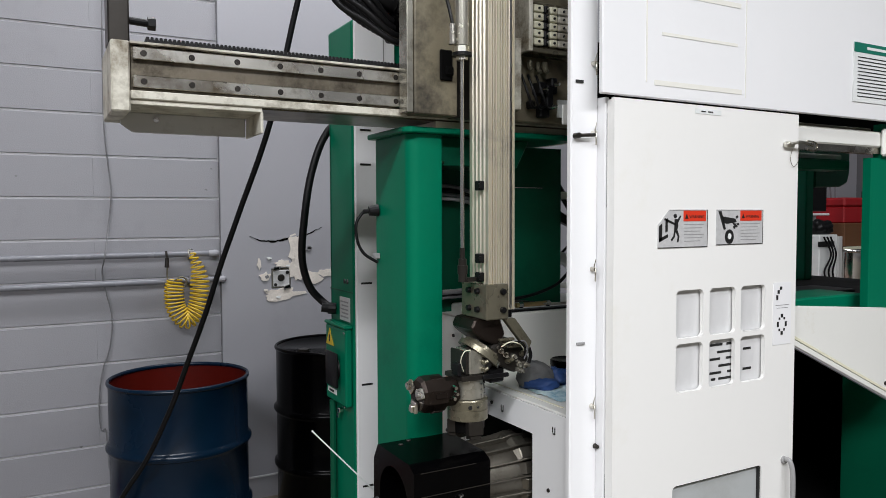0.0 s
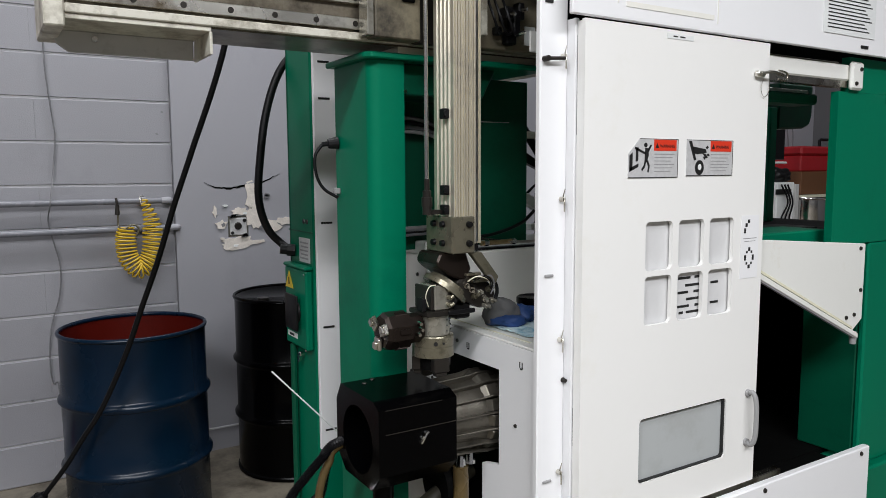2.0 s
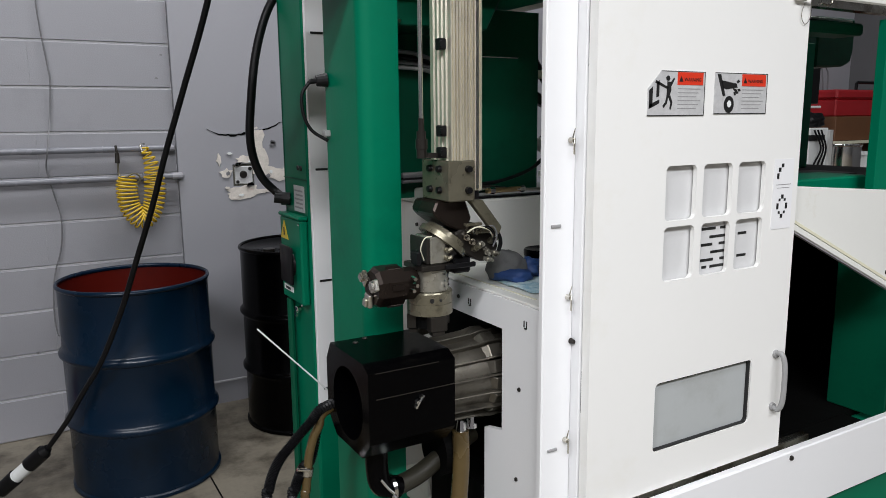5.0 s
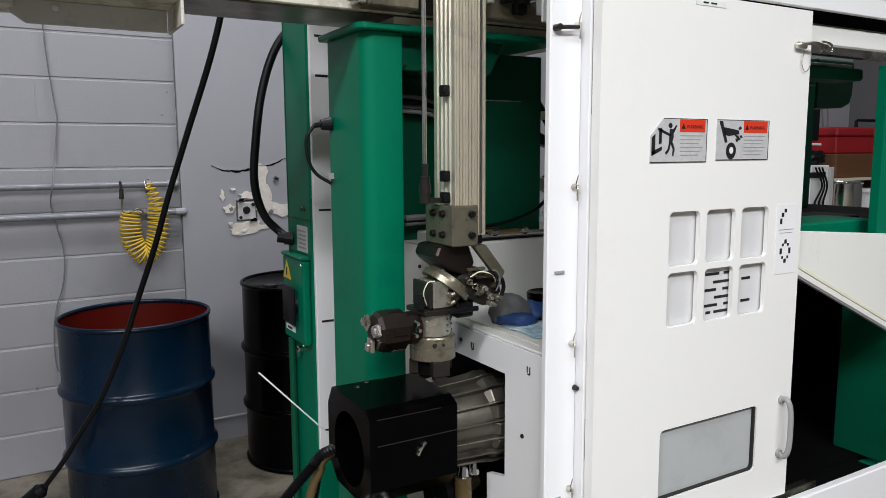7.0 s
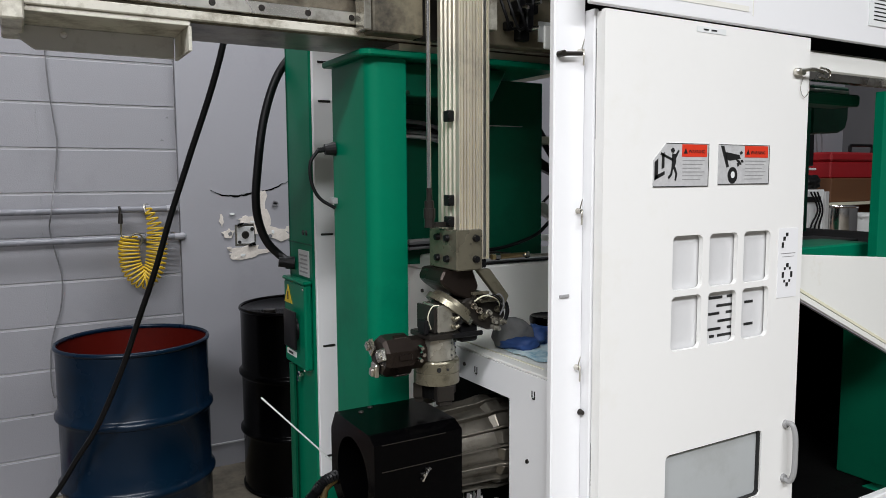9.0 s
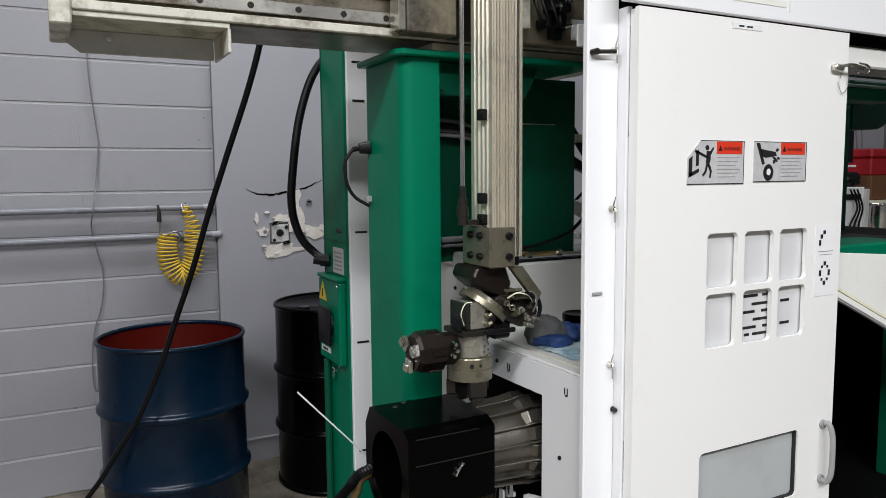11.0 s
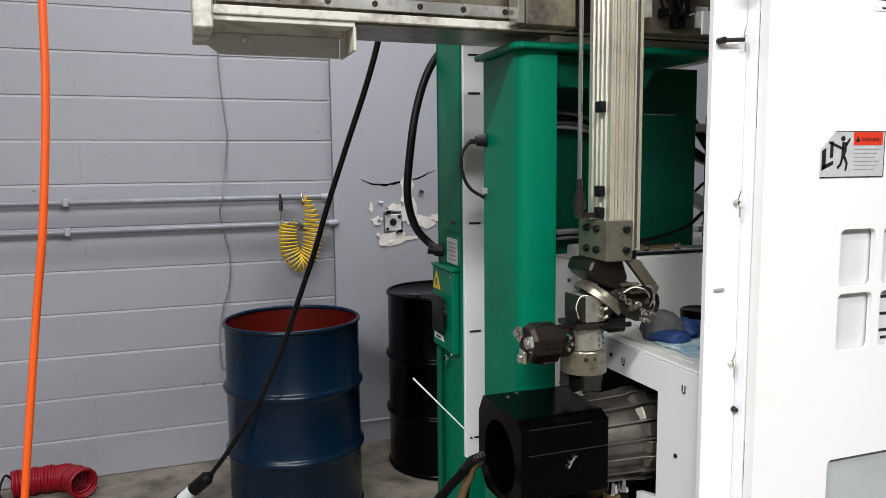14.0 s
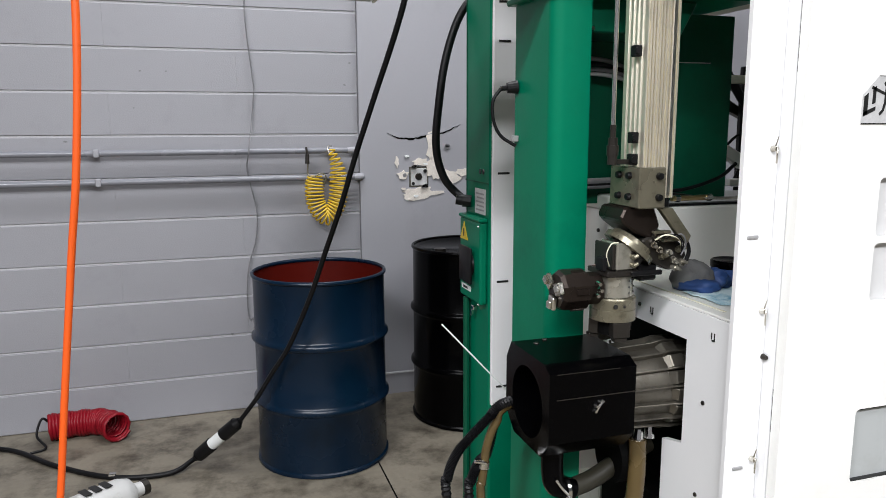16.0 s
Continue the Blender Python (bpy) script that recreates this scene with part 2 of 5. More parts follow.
def holed(x0, x1, z0, z1, holes, y0, y1, radius=0.012):
    """A sheet in the plane of x and z with right-angled, round-cornered cut-outs."""
    bm = bmesh.new()
    xs = sorted({x0, x1, *[h[0] for h in holes], *[h[1] for h in holes]})
    zs = sorted({z0, z1, *[h[2] for h in holes], *[h[3] for h in holes]})

    def hollow(i, j):
        if not (0 <= i < len(xs) - 1 and 0 <= j < len(zs) - 1):
            return True
        cx, cz = (xs[i] + xs[i + 1]) / 2, (zs[j] + zs[j + 1]) / 2
        return any(h[0] < cx < h[1] and h[2] < cz < h[3] for h in holes)

    vs = {}

    def v(i, j, y):
        key = (i, j, y)
        if key not in vs:
            vs[key] = bm.verts.new((xs[i], y, zs[j]))
        return vs[key]

    for i in range(len(xs) - 1):
        for j in range(len(zs) - 1):
            if hollow(i, j):
                continue
            for y in (y0, y1):
                bm.faces.new((v(i, j, y), v(i + 1, j, y), v(i + 1, j + 1, y), v(i, j + 1, y)))
            for di, dj, e in ((-1, 0, ((0, 0), (0, 1))), (1, 0, ((1, 0), (1, 1))), (0, -1, ((0, 0), (1, 0))), (0, 1, ((0, 1), (1, 1)))):
                if hollow(i + di, j + dj):
                    (a, b), (c, d) = e
                    bm.faces.new((v(i + a, j + b, y0), v(i + c, j + d, y0), v(i + c, j + d, y1), v(i + a, j + b, y1)))
    for h in holes if radius else ():
        for cx, sx in ((h[0], 1), (h[1], -1)):
            for cz, sz in ((h[2], 1), (h[3], -1)):
                arc = [(cx + sx * radius * (1 - math.cos(a)), cz + sz * radius * (1 - math.sin(a))) for a in (k * math.pi / 8 for k in range(5))]
                PR(bm, [(cx, cz), *arc], "y", y0 + 0.0002, y1 - 0.0002)
    return bm


def bolt(bm, p, d, r=0.006, h=0.005):
    """A cap screw head on a face with outward direction d."""
    p, d = Vector(p), Vector(d)
    C(bm, p, p + d * h, r, r * 0.85, 12)
    C(bm, p + d * h, p + d * (h + 0.0006), r * 0.45, r * 0.45, 6)
    return bm


# ---- room ----
XL, XR, YB, YF, ZC = -3.2, 8.2, -3.6, 5.496, 4.4
XC = 2.468
COURSE = 0.2122
tagged(part("floor", box(XL - 0.2, XR + 0.2, YB - 0.2, YF + 2.2, -0.2, 0.0), CONCRETE), "stained grey concrete floor", "floor", kind="structure")
# ceiling and three walls stay out of view; their dark colour lowers the fill
tagged(part("ceiling", box(XL - 0.2, XR + 0.2, YB - 0.2, YF + 0.2, ZC, ZC + 0.15), CEILING), "unseen ceiling, dark to cut bounce light", "ceiling", kind="structure")
tagged(part("wall_west", box(XL - 0.2, XL, YB, YF, 0, ZC), DIMWALL), "unseen wall, dark to cut bounce light", "wall", kind="structure")
tagged(part("wall_east", box(XR, XR + 0.2, YB, YF + 0.2, 0, ZC), DIMWALL), "unseen wall, dark to cut bounce light", "wall", kind="structure")
tagged(part("wall_south", box(XL - 0.2, XR + 0.2, YB - 0.2, YB, 0, ZC), DIMWALL), "unseen wall, dark to cut bounce light", "wall", kind="structure")
wall_north = thing("wall_north", (0, YF, 0), "grey painted concrete block wall with recessed joints", "wall", kind="structure")
part("mortar", box(XL, XC - 0.0085, YF + 0.009, YF + 0.2, 0, ZC), MORTAR, wall_north)


def blocks():
    """Block courses: long stones, stretcher bond, each one a piece of its own."""
    length, gap = 1.23, 0.0118
    meshes = {}
    row = 0
    z = 0.0
    while z < ZC - 0.01:
        top = min(z + COURSE, ZC)
        x = XC - 0.012 - (0.0 if row % 2 else 0.62)
        edges = [XC - 0.012]
        while x > XL:
            if x < XC - 0.02:
                edges.append(x)
            x -= length
        edges.append(XL)
        for a, b in zip(edges[1:], edges):
            if b - a < 0.03:
                continue
            key = (round(b - a, 3), round(top - z, 3))
            if key not in meshes:
                lo, hi = gap / 2, top - z - gap / 2
                bm = prism([(0.06, lo), (0, lo), (0, hi - 0.0035), (0.004, hi), (0.06, hi)], "x", 0.0003, b - a - 0.0003)
                me = bpy.data.meshes.new("block")
                bm.to_mesh(me)
                bm.free()
                me.materials.append(GREYWALL)
                meshes[key] = me
            ob = new("block", meshes[key])
            ob.parent = wall_north
            ob.location = (a, random.uniform(-0.0005, 0.0005), z)
        z, row = top, row + 1


# smooth rendered wall beside the blocks, with a broken patch round an old outlet
YS = 5.468
wall_rendered = thing("wall_north_rendered", (XC, YS, 0), "smooth grey rendered wall with cracked broken plaster patch", "wall", kind="structure")
part("render_sheet", holed(XC - 0.008, XR, 0, ZC, [(2.735, 2.848, 1.19, 1.305)], YS, YF + 0.2, 0.0), GREYFLAT, wall_rendered)
part("base_joint", box(XC + 0.02, XR, YS - 0.006, YS, 0.121, 0.130), JOINTPAINT, wall_rendered, "pale painted joint line")


# ---- drums ----
def drum(name, cx, cy, H, paint, lining, label, closed):
    R = 0.302
    d = thing(name, (cx, cy, 0), label, "drum")
    prof = [(R - 0.012, 0.0), (R + 0.004, 0.004), (R + 0.004, 0.016), (R - 0.004, 0.022)]
    for zc in (0.3, 0.59):
        prof += [(R - 0.004, zc - 0.024), (R + 0.003, zc - 0.015), (R + 0.011, zc - 0.005), (R + 0.011, zc + 0.005), (R + 0.003, zc + 0.015), (R - 0.004, zc + 0.024)]
    prof += [(R - 0.004, H - 0.02)]
    body = part("body", L(bmesh.new(), prof, (cx, cy, 0), 64), paint, d, smooth=50)
    rim = []
    for k in range(9):
        a = 2 * math.pi * k / 8
        rim.append((R - 0.003 + 0.008 * math.cos(a), H - 0.012 + 0.008 * math.sin(a) * 1.3))
    part("rim", L(bmesh.new(), rim, (cx, cy, 0), 64), paint, d, smooth=60)
    if closed:
        lid = L(bmesh.new(), [(0.0001, H - 0.022), (R - 0.03, H - 0.022), (R - 0.018, H - 0.014), (R - 0.008, H - 0.012)], (cx, cy, 0), 64)
        part("lid", lid, paint, d, smooth=40)
        part("bung", cyl((cx - 0.18, cy - 0.06, H - 0.024), (cx - 0.18, cy - 0.06, H - 0.01), 0.03, seg=16), DARKSTEEL, d)
    else:
        part("lining", L(bmesh.new(), [(0.0001, 0.012), (R - 0.02, 0.012), (R - 0.007, 0.03), (R - 0.007, H - 0.012)], (cx, cy, 0), 64), lining, d, "red oxide lining", smooth=40)
        part("base_plate", L(bmesh.new(), [(0.0001, 0.006), (R - 0.01, 0.006)], (cx, cy, 0), 64), paint, d)
    return d


drum("open_steel_drum", 2.132, 4.845, 0.885, DRUMBLUE, DRUMRED, "open dark blue steel drum with red lining", False)
drum("closed_steel_drum", 2.96, 5.1, 0.922, BLACK, BLACK, "closed black steel drum near the wall", True)

# ---- wall services ----
def pipe(z, x1, name_label):
    p = thing("wall_pipe", (0, 5.449, z), name_label, "pipe", "pipes along the wall")
    part("tube", tube([(XL, 5.452, z), (x1, 5.452, z)], 0.0155, 14, smooth=False), PIPEPAINT, p, smooth=60)
    for x in (-2.4, -1.2, 0.1, 1.16, 2.3):
        bm = box(x - 0.012, x + 0.012, 5.429, YF, z - 0.019, z + 0.019, bevel=0.003)
        part("pipe_clip", bm, GREYFLAT, p)
    part("elbow", tube([(x1 - 0.03, 5.452, z), (x1 - 0.004, 5.452, z), (x1 + 0.008, 5.457, z), (x1 + 0.012, 5.474, z), (x1 + 0.012, 5.504, z)], 0.018, 12), GREYFLAT, p)
    return p


pipe(1.401, 2.42, "grey painted conduit fixed along block wall")
pipe(1.259, 2.455, "grey painted conduit fixed along block wall")

# hanging coiled air hose
coil_hose = thing("coiled_air_hose", (2.26, 5.404, 1.0), "yellow coiled air hose hung over wall pipe", "hose")
path = spline([(2.206, 5.4, 1.271), (2.2, 5.4, 1.194), (2.212, 5.4, 1.113), (2.262, 5.4, 1.056), (2.311, 5.4, 1.106), (2.329, 5.4, 1.196), (2.326, 5.4, 1.304), (2.293, 5.4, 1.411)], 24)
pts, turns = [], 31
for i in range(turns * 10):
    f = i / (turns * 10) * (len(path) - 1)
    k = int(f)
    p = path[k].lerp(path[min(k + 1, len(path) - 1)], f - k)
    d = (path[min(k + 1, len(path) - 1)] - path[max(k - 1, 0)]).normalized()
    side = Vector((0, 1, 0))
    up = d.cross(side).normalized()
    fall = min(1.0, 0.75 + 4 * i / (turns * 10), 0.3 + 3.5 * (1 - i / (turns * 10)))
    a = 2 * math.pi * i / 10
    pts.append(p + (0.047 * math.cos(a + 0.35 * math.sin(a)) * up + 0.03 * math.sin(a) * side) * fall)
part("coil", tube(pts, 0.0046, 6, smooth=False), YELLOW, coil_hose, smooth=60)
part("loose_lead", tube([(2.172, 5.419, 1.335), (2.172, 5.414, 1.28), (2.19, 5.389, 1.265), (2.235, 5.384, 1.285), (2.262, 5.384, 1.265), (2.25, 5.389, 1.225)], 0.0045, 8), OILSTEEL, coil_hose, "worn bare hose lead", smooth=60)
part("coupling", C(C(bmesh.new(), (2.17, 5.419, 1.335), (2.172, 5.419, 1.385), 0.012, 0.009, 12), (2.172, 5.419, 1.385), (2.168, 5.424, 1.42), 0.006), DARKSTEEL, coil_hose, "dark metal quick coupling")
part("hook", tube([(2.285, 5.414, 1.385), (2.28, 5.424, 1.42), (2.30, 5.444, 1.425), (2.31, 5.449, 1.40)], 0.004, 8), STEEL, coil_hose)

wall_cord = [(1.916, 5.478, 3.1), (1.896, 5.478, 2.684), (1.892, 5.478, 2.409), (1.89, 5.478, 2.126), (1.897, 5.478, 1.969), (1.914, 5.478, 1.784), (1.918, 5.478, 1.712), (1.901, 5.478, 1.554), (1.875, 5.41, 1.4), (1.866, 5.478, 1.314), (1.885, 5.478, 1.204), (1.907, 5.478, 1.08), (1.895, 5.478, 0.94), (1.86, 5.478, 0.825), (1.842, 5.478, 0.723), (1.836, 5.478, 0.59), (1.846, 5.478, 0.505), (1.866, 5.478, 0.5), (1.876, 5.47, 0.3)]
solid("thin_wall_cord", tube(wall_cord, 0.0035, 6), WIRE, "thin dark cord hanging down the block wall", "cord", smooth=60)

# broken plaster round the old outlet
def jagged(cx, cz, rx, rz, n, seed, y0, y1):
    r = random.Random(seed)
    pts = []
    for k in range(n):
        a = 2 * math.pi * k / n
        q = r.uniform(0.55, 1.1)
        pts.append((cx + rx * q * math.cos(a), cz + rz * q * math.sin(a)))
    return prism(pts, "y", y0, y1)


BREAKS = ((2.872, 1.42, 0.045, 0.1, 17, 1), (2.80, 1.155, 0.13, 0.04, 23, 2), (2.665, 1.335, 0.014, 0.035, 13, 3), (2.70, 1.26, 0.035, 0.03, 13, 8), (2.96, 1.25, 0.09, 0.045, 19, 4), (2.885, 1.30, 0.05, 0.09, 17, 5), (3.06, 1.27, 0.06, 0.028, 13, 6), (2.80, 1.33, 0.06, 0.028, 15, 7))
for cx, cz, rx, rz, n, sd in BREAKS:
    part("plaster_break", jagged(cx, cz, rx, rz, n, sd, YS - 0.0035 - 0.0004 * sd, YS), PLASTER, wall_rendered, "pale bare broken plaster")
for x, z, r in ((2.39, 1.745, 0.008), (1.50, 1.80, 0.006), (1.38, 1.80, 0.006), (1.02, 1.46, 0.008), (2.42, 1.86, 0.007), (1.75, 0.43, 0.008), (1.34, 1.62, 0.005), (2.1, 0.65, 0.006)):
    part("paint_chip", jagged(x, z, r * 1.2, r * 0.7, 9, x, YF - 0.0012, YF + 0.002), WIRE, wall_north, "dark chip in the paint")
crack_line, rr = spline([(2.614, 5.468, 1.49), (2.67, 5.468, 1.467), (2.733, 5.468, 1.46), (2.803, 5.468, 1.465), (2.879, 5.468, 1.482), (2.935, 5.468, 1.491), (2.995, 5.468, 1.518), (3.036, 5.468, 1.533)], 5), random.Random(5)
lower, upper = [], []
for k, p in enumerate(crack_line):
    u = k / (len(crack_line) - 1)
    w = 0.0015 + 0.006 * math.sin(math.pi * min(1, u * 1.05)) * rr.uniform(0.5, 1.3)
    z = p.z + rr.uniform(-0.003, 0.003)
    lower.append((p.x, z - w))
    upper.append((p.x, z + w * 0.6))
crack = bmesh.new()
for k in range(len(lower) - 1):
    PR(crack, [lower[k], lower[k + 1], upper[k + 1], upper[k]], "y", YS - 0.0015, YS + 0.001)
part("crack", crack, DARK, wall_rendered, "dark jagged crack")
flakes = bmesh.new()
for k in range(0, len(lower) - 3, 3):
    (x0, z0), (x1, z1) = upper[k], upper[k + 3]
    PR(flakes, [(x0, z0), (x1, z1), (x1 - 0.01, z1 + rr.uniform(0.006, 0.018)), (x0 + 0.012, z0 + rr.uniform(0.004, 0.014))], "y", YS - 0.004, YS - 0.0002)
part("lifted_paint", flakes, GREYFLAT, wall_rendered)
fr = random.Random(11)
for k in range(16):
    fx_, fz_ = 2.70 + fr.uniform(0, 0.26), 1.12 + fr.uniform(0, 0.30)
    if 2.72 < fx_ < 2.86 and 1.18 < fz_ < 1.315:
        continue
    part("plaster_chip", jagged(fx_, fz_, fr.uniform(0.008, 0.02), fr.uniform(0.006, 0.016), 9, k + 30, YS - 0.008, YS - 0.001), (PLASTER, PAPER, WIRE)[k % 3], wall_rendered)
outlet = thing("outlet_box", (2.79, 5.484, 1.2), "bare metal outlet box set in broken wall", "outlet")
part("back_box", box(2.735, 2.848, 5.472, 5.514, 1.19, 1.305, bevel=0.004), WORNALU, outlet)
part("cover", box(2.745, 2.838, 5.465, 5.472, 1.20, 1.295, bevel=0.004), LABELSIL, outlet)
part("socket", cyl((2.79, 5.465, 1.25), (2.79, 5.457, 1.25), 0.021, 0.016, 20), DARKSTEEL, outlet)
part("bent_ear", prism([(2.74, 1.292), (2.775, 1.30), (2.785, 1.318), (2.75, 1.314)], "y", 5.452, 5.463, 0.002), CHROME, outlet)
part("bent_ear", prism([(2.80, 1.186), (2.845, 1.19), (2.838, 1.212), (2.81, 1.205)], "y", 5.453, 5.464, 0.002), CHROME, outlet)
part("knockout", cyl((2.825, 5.4645, 1.28), (2.826, 5.46, 1.28), 0.010, seg=14), INK, outlet)
part("knockout", cyl((2.757, 5.4645, 1.212), (2.757, 5.461, 1.212), 0.009, seg=14), INK, outlet)
part("socket_ring", L(bmesh.new(), [(0.03, 0.0), (0.036, 0.0), (0.036, -0.006), (0.03, -0.006), (0.03, 0.0)], (0, 0, 0), 24, "z"), STEEL, outlet).matrix_local = pose(0, -0.022, 0.05, 90, 0, 0)

# ---- cords and hoses in the open ----
cord = thing("power_cord", (1.6, 4.8, 0), "thick black power cord with plug connector", "cable")
part("cable", tube([(2.93, 3.5, 4.39), (2.66, 3.62, 3.4), (2.45, 3.78, 2.6), (2.39, 3.85, 2.345), (2.315, 3.95, 1.934), (2.236, 4.1, 1.614), (2.186, 4.18, 1.425), (2.138, 4.25, 1.23), (2.082, 4.32, 1.038), (2.03, 4.39, 0.858), (1.953, 4.5, 0.636), (1.882, 4.58, 0.495), (1.82, 4.66, 0.364), (1.746, 4.73, 0.242)], 0.0102, 12), RUBBER, cord, smooth=60)
p0, p1 = Vector((1.746, 4.73, 0.242)), Vector((1.547, 4.869, 0.034))
dd = p1 - p0
plug = bmesh.new()
for a, b, r1, r2 in ((0.0, 0.08, 0.016, 0.027), (0.08, 0.36, 0.03, 0.031), (0.62, 0.92, 0.032, 0.03), (0.92, 1.0, 0.027, 0.016)):
    C(plug, p0 + dd * a, p0 + dd * b, r1, r2, 20)
part("plug_body", plug, RUBBER, cord, smooth=40)
part("plug_collar", cyl(p0 + dd * 0.36, p0 + dd * 0.62, 0.0265, 0.0265, 20), PAPER, cord, "white plastic collar", smooth=40)
part("tail", tube([(1.547, 4.869, 0.034), (1.435, 4.79, 0.013), (1.2, 4.829, 0.013), (0.943, 5.027, 0.013), (0.652, 5.309, 0.013), (0.2, 5.38, 0.013), (-0.6, 5.25, 0.013)], 0.0115, 12), RUBBER, cord, smooth=60)
part("cord_clip", box(1.185, 1.215, 4.818, 4.842, 0.02, 0.032, bevel=0.003), CHROME, cord, "small bright clip")

orange = thing("orange_air_hose", (1.1, 4.2, 0), "bright orange air hose hanging to the floor", "hose")
part("ceiling_clip", L(bmesh.new(), [(0.013, 4.30), (0.02, 4.30), (0.02, 4.38), (0.013, 4.38)], (1.36, 4.2, 0), 16), DARKSTEEL, orange)
part("hose", tube([(1.36, 4.2, 4.39), (1.34, 4.2, 3.0), (1.305, 4.2, 2.2), (1.292, 4.2, 1.8), (1.258, 4.2, 1.387), (1.221, 4.2, 1.1), (1.162, 4.2, 0.62), (1.117, 4.2, 0.243), (1.08, 4.17, 0.04), (0.9, 4.05, 0.014), (0.3, 3.9, 0.014), (-0.6, 4.0, 0.014)], 0.0125, 12), ORANGE, orange, smooth=60)

red_coil = thing("red_coiled_hose", (1.03, 5.364, 0), "red coiled air hose lying on floor by wall", "hose")
hx, rx_ = [], random.Random(8)
axis_ = spline([(0.86, 5.374, 0.068), (0.98, 5.389, 0.068), (1.10, 5.369, 0.068), (1.185, 5.25, 0.074)], 30)
for i in range(25 * 12):
    a = 2 * math.pi * i / 12
    f = i / (25 * 12) * (len(axis_) - 1)
    c = axis_[int(f)]
    d = (axis_[min(int(f) + 1, len(axis_) - 1)] - axis_[max(int(f) - 1, 0)]).normalized()
    sd = Vector((-d.y, d.x, 0)).normalized()
    rad = 0.058 + 0.003 * math.sin(i * 0.11) + (0.006 if i > 25 * 11 else 0)
    hx.append(c + rad * math.cos(a) * sd + Vector((0, 0, rad * math.sin(a))))
part("coil", tube(hx, 0.0085, 6, smooth=False), REDHOSE, red_coil, smooth=60)
part("loose_end", tube([hx[0], (0.82, 5.414, 0.1), (0.8, 5.374, 0.03), (0.86, 5.26, 0.01), (0.8, 5.22, 0.008)], 0.006, 8), RUBBER, red_coil, smooth=60)

jug = thing("plastic_jug", (1.24, 4.5, 0), "white plastic jug lying on the concrete floor", "jug")
jm = Matrix.Translation((1.22, 4.47, 0.075)) @ pose(0, 0, 0, 0, 0, 35)
jb = bmesh.new()
join(jb, L(bmesh.new(), [(0.0001, -0.15), (0.06, -0.15), (0.072, -0.14), (0.074, 0.06), (0.06, 0.1), (0.03, 0.12), (0.028, 0.15), (0.0001, 0.15)], (0, 0, 0), 28, "x"), jm)
part("bottle", jb, JUGWHITE, jug, smooth=40)
jc = bmesh.new()
join(jc, cyl((0.15, 0, 0), (0.175, 0, 0), 0.032, seg=20), jm)
part("cap", jc, DARKSTEEL, jug)
jl = bmesh.new()
for k in range(3):
    join(jl, box(-0.09 + 0.04 * k, -0.062 + 0.04 * k, -0.03, 0.03, 0.0735, 0.0765), jm)
part("label_bars", jl, INK, jug)

# ---- lathe ----
YD = 2.563
lathe = thing("lathe_cabinet", (3.6, 3.2, 0), "white and green lathe with sliding door pushed aside", "machine")
post = part("corner_post", box(2.579, 2.652, 2.61, 2.626, 0.0, 2.75, bevel=0.003), WHITE, lathe)
part("post_lip", box(2.6525, 2.664, 2.588, 2.626, 0.60, 1.855, bevel=0.002), WHITE, lathe)
for z0, z1 in ((0.955, 1.04), (1.62, 1.82)):
    part("post_seal", box(2.6575, 2.6605, 2.5862, 2.5878, z0, z1), INK, lathe, "black rubber seal")
header = part("header_panel", box(2.622, 4.7, YD, YD + 0.012, 1.857, 2.75, bevel=0.002), WHITE, lathe)
part("roof_panel", box(2.60, 4.7, 2.61, 4.15, 2.70, 2.74), WHITE, lathe)
# quarter-turn latches
for z in (1.926, 1.779, 1.487, 1.188, 0.895):
    bm = cyl((2.637, 2.6095, z), (2.637, 2.599, z), 0.0058, 0.0045, 14)
    B(bm, 2.6355, 2.6385, 2.596, 2.600, z - 0.026, z + 0.004, bevel=0.001)
    C(bm, (2.637, 2.603, z + 0.004), (2.640, 2.600, z + 0.022), 0.0016, 0.0008, 8)
    part("quarter_turn_latch", bm, STEEL, post, "small steel latch", smooth=40)
bm = tube([(2.588, 2.60, 1.771), (2.605, 2.597, 1.772), (2.632, 2.597, 1.774)], 0.004, 8)
C(bm, (2.588, 2.609, 1.771), (2.588, 2.594, 1.771), 0.006, seg=10)
part("toggle_bar", bm, DARKSTEEL, post, smooth=50)
part("slot", box(2.590, 2.610, 2.6075, 2.6098, 1.883, 1.889), INK, post, "black slot")
for z in (1.328, 0.88):
    part("slot", box(2.594, 2.617, 2.606, 2.6098, z - 0.003, z + 0.003, bevel=0.001), GREYPLASTIC, post, "grey slot cover")
part("knob", cyl((2.648, 2.6095, 1.098), (2.648, 2.600, 1.098), 0.006, 0.004, 12), DARKSTEEL, post)
# marks of old tape on the header
for x0, x1, z0, z1 in ((2.743, 2.7465, 1.89, 2.55), (3.058, 3.0605, 1.878, 2.5), (2.768, 3.046, 1.885, 1.896), (2.79, 3.03, 1.994, 2.001), (2.768, 3.04, 2.083, 2.094), (2.768, 3.04, 2.3, 2.312)):
    part("tape_mark", box(x0, x1, YD - 0.0012, YD - 0.0002, z0, z1), FADEDTAPE, header, "yellowed strip of old tape")
sign = part("instruction_sign", box(3.475, 3.718, YD - 0.0025, YD - 0.0004, 1.90, 2.055), PAPER, header, "white instruction sign with green heading")
part("sign_heading", box(3.475, 3.718, YD - 0.0035, YD - 0.0026, 2.030, 2.055), SIGNGREEN, sign)
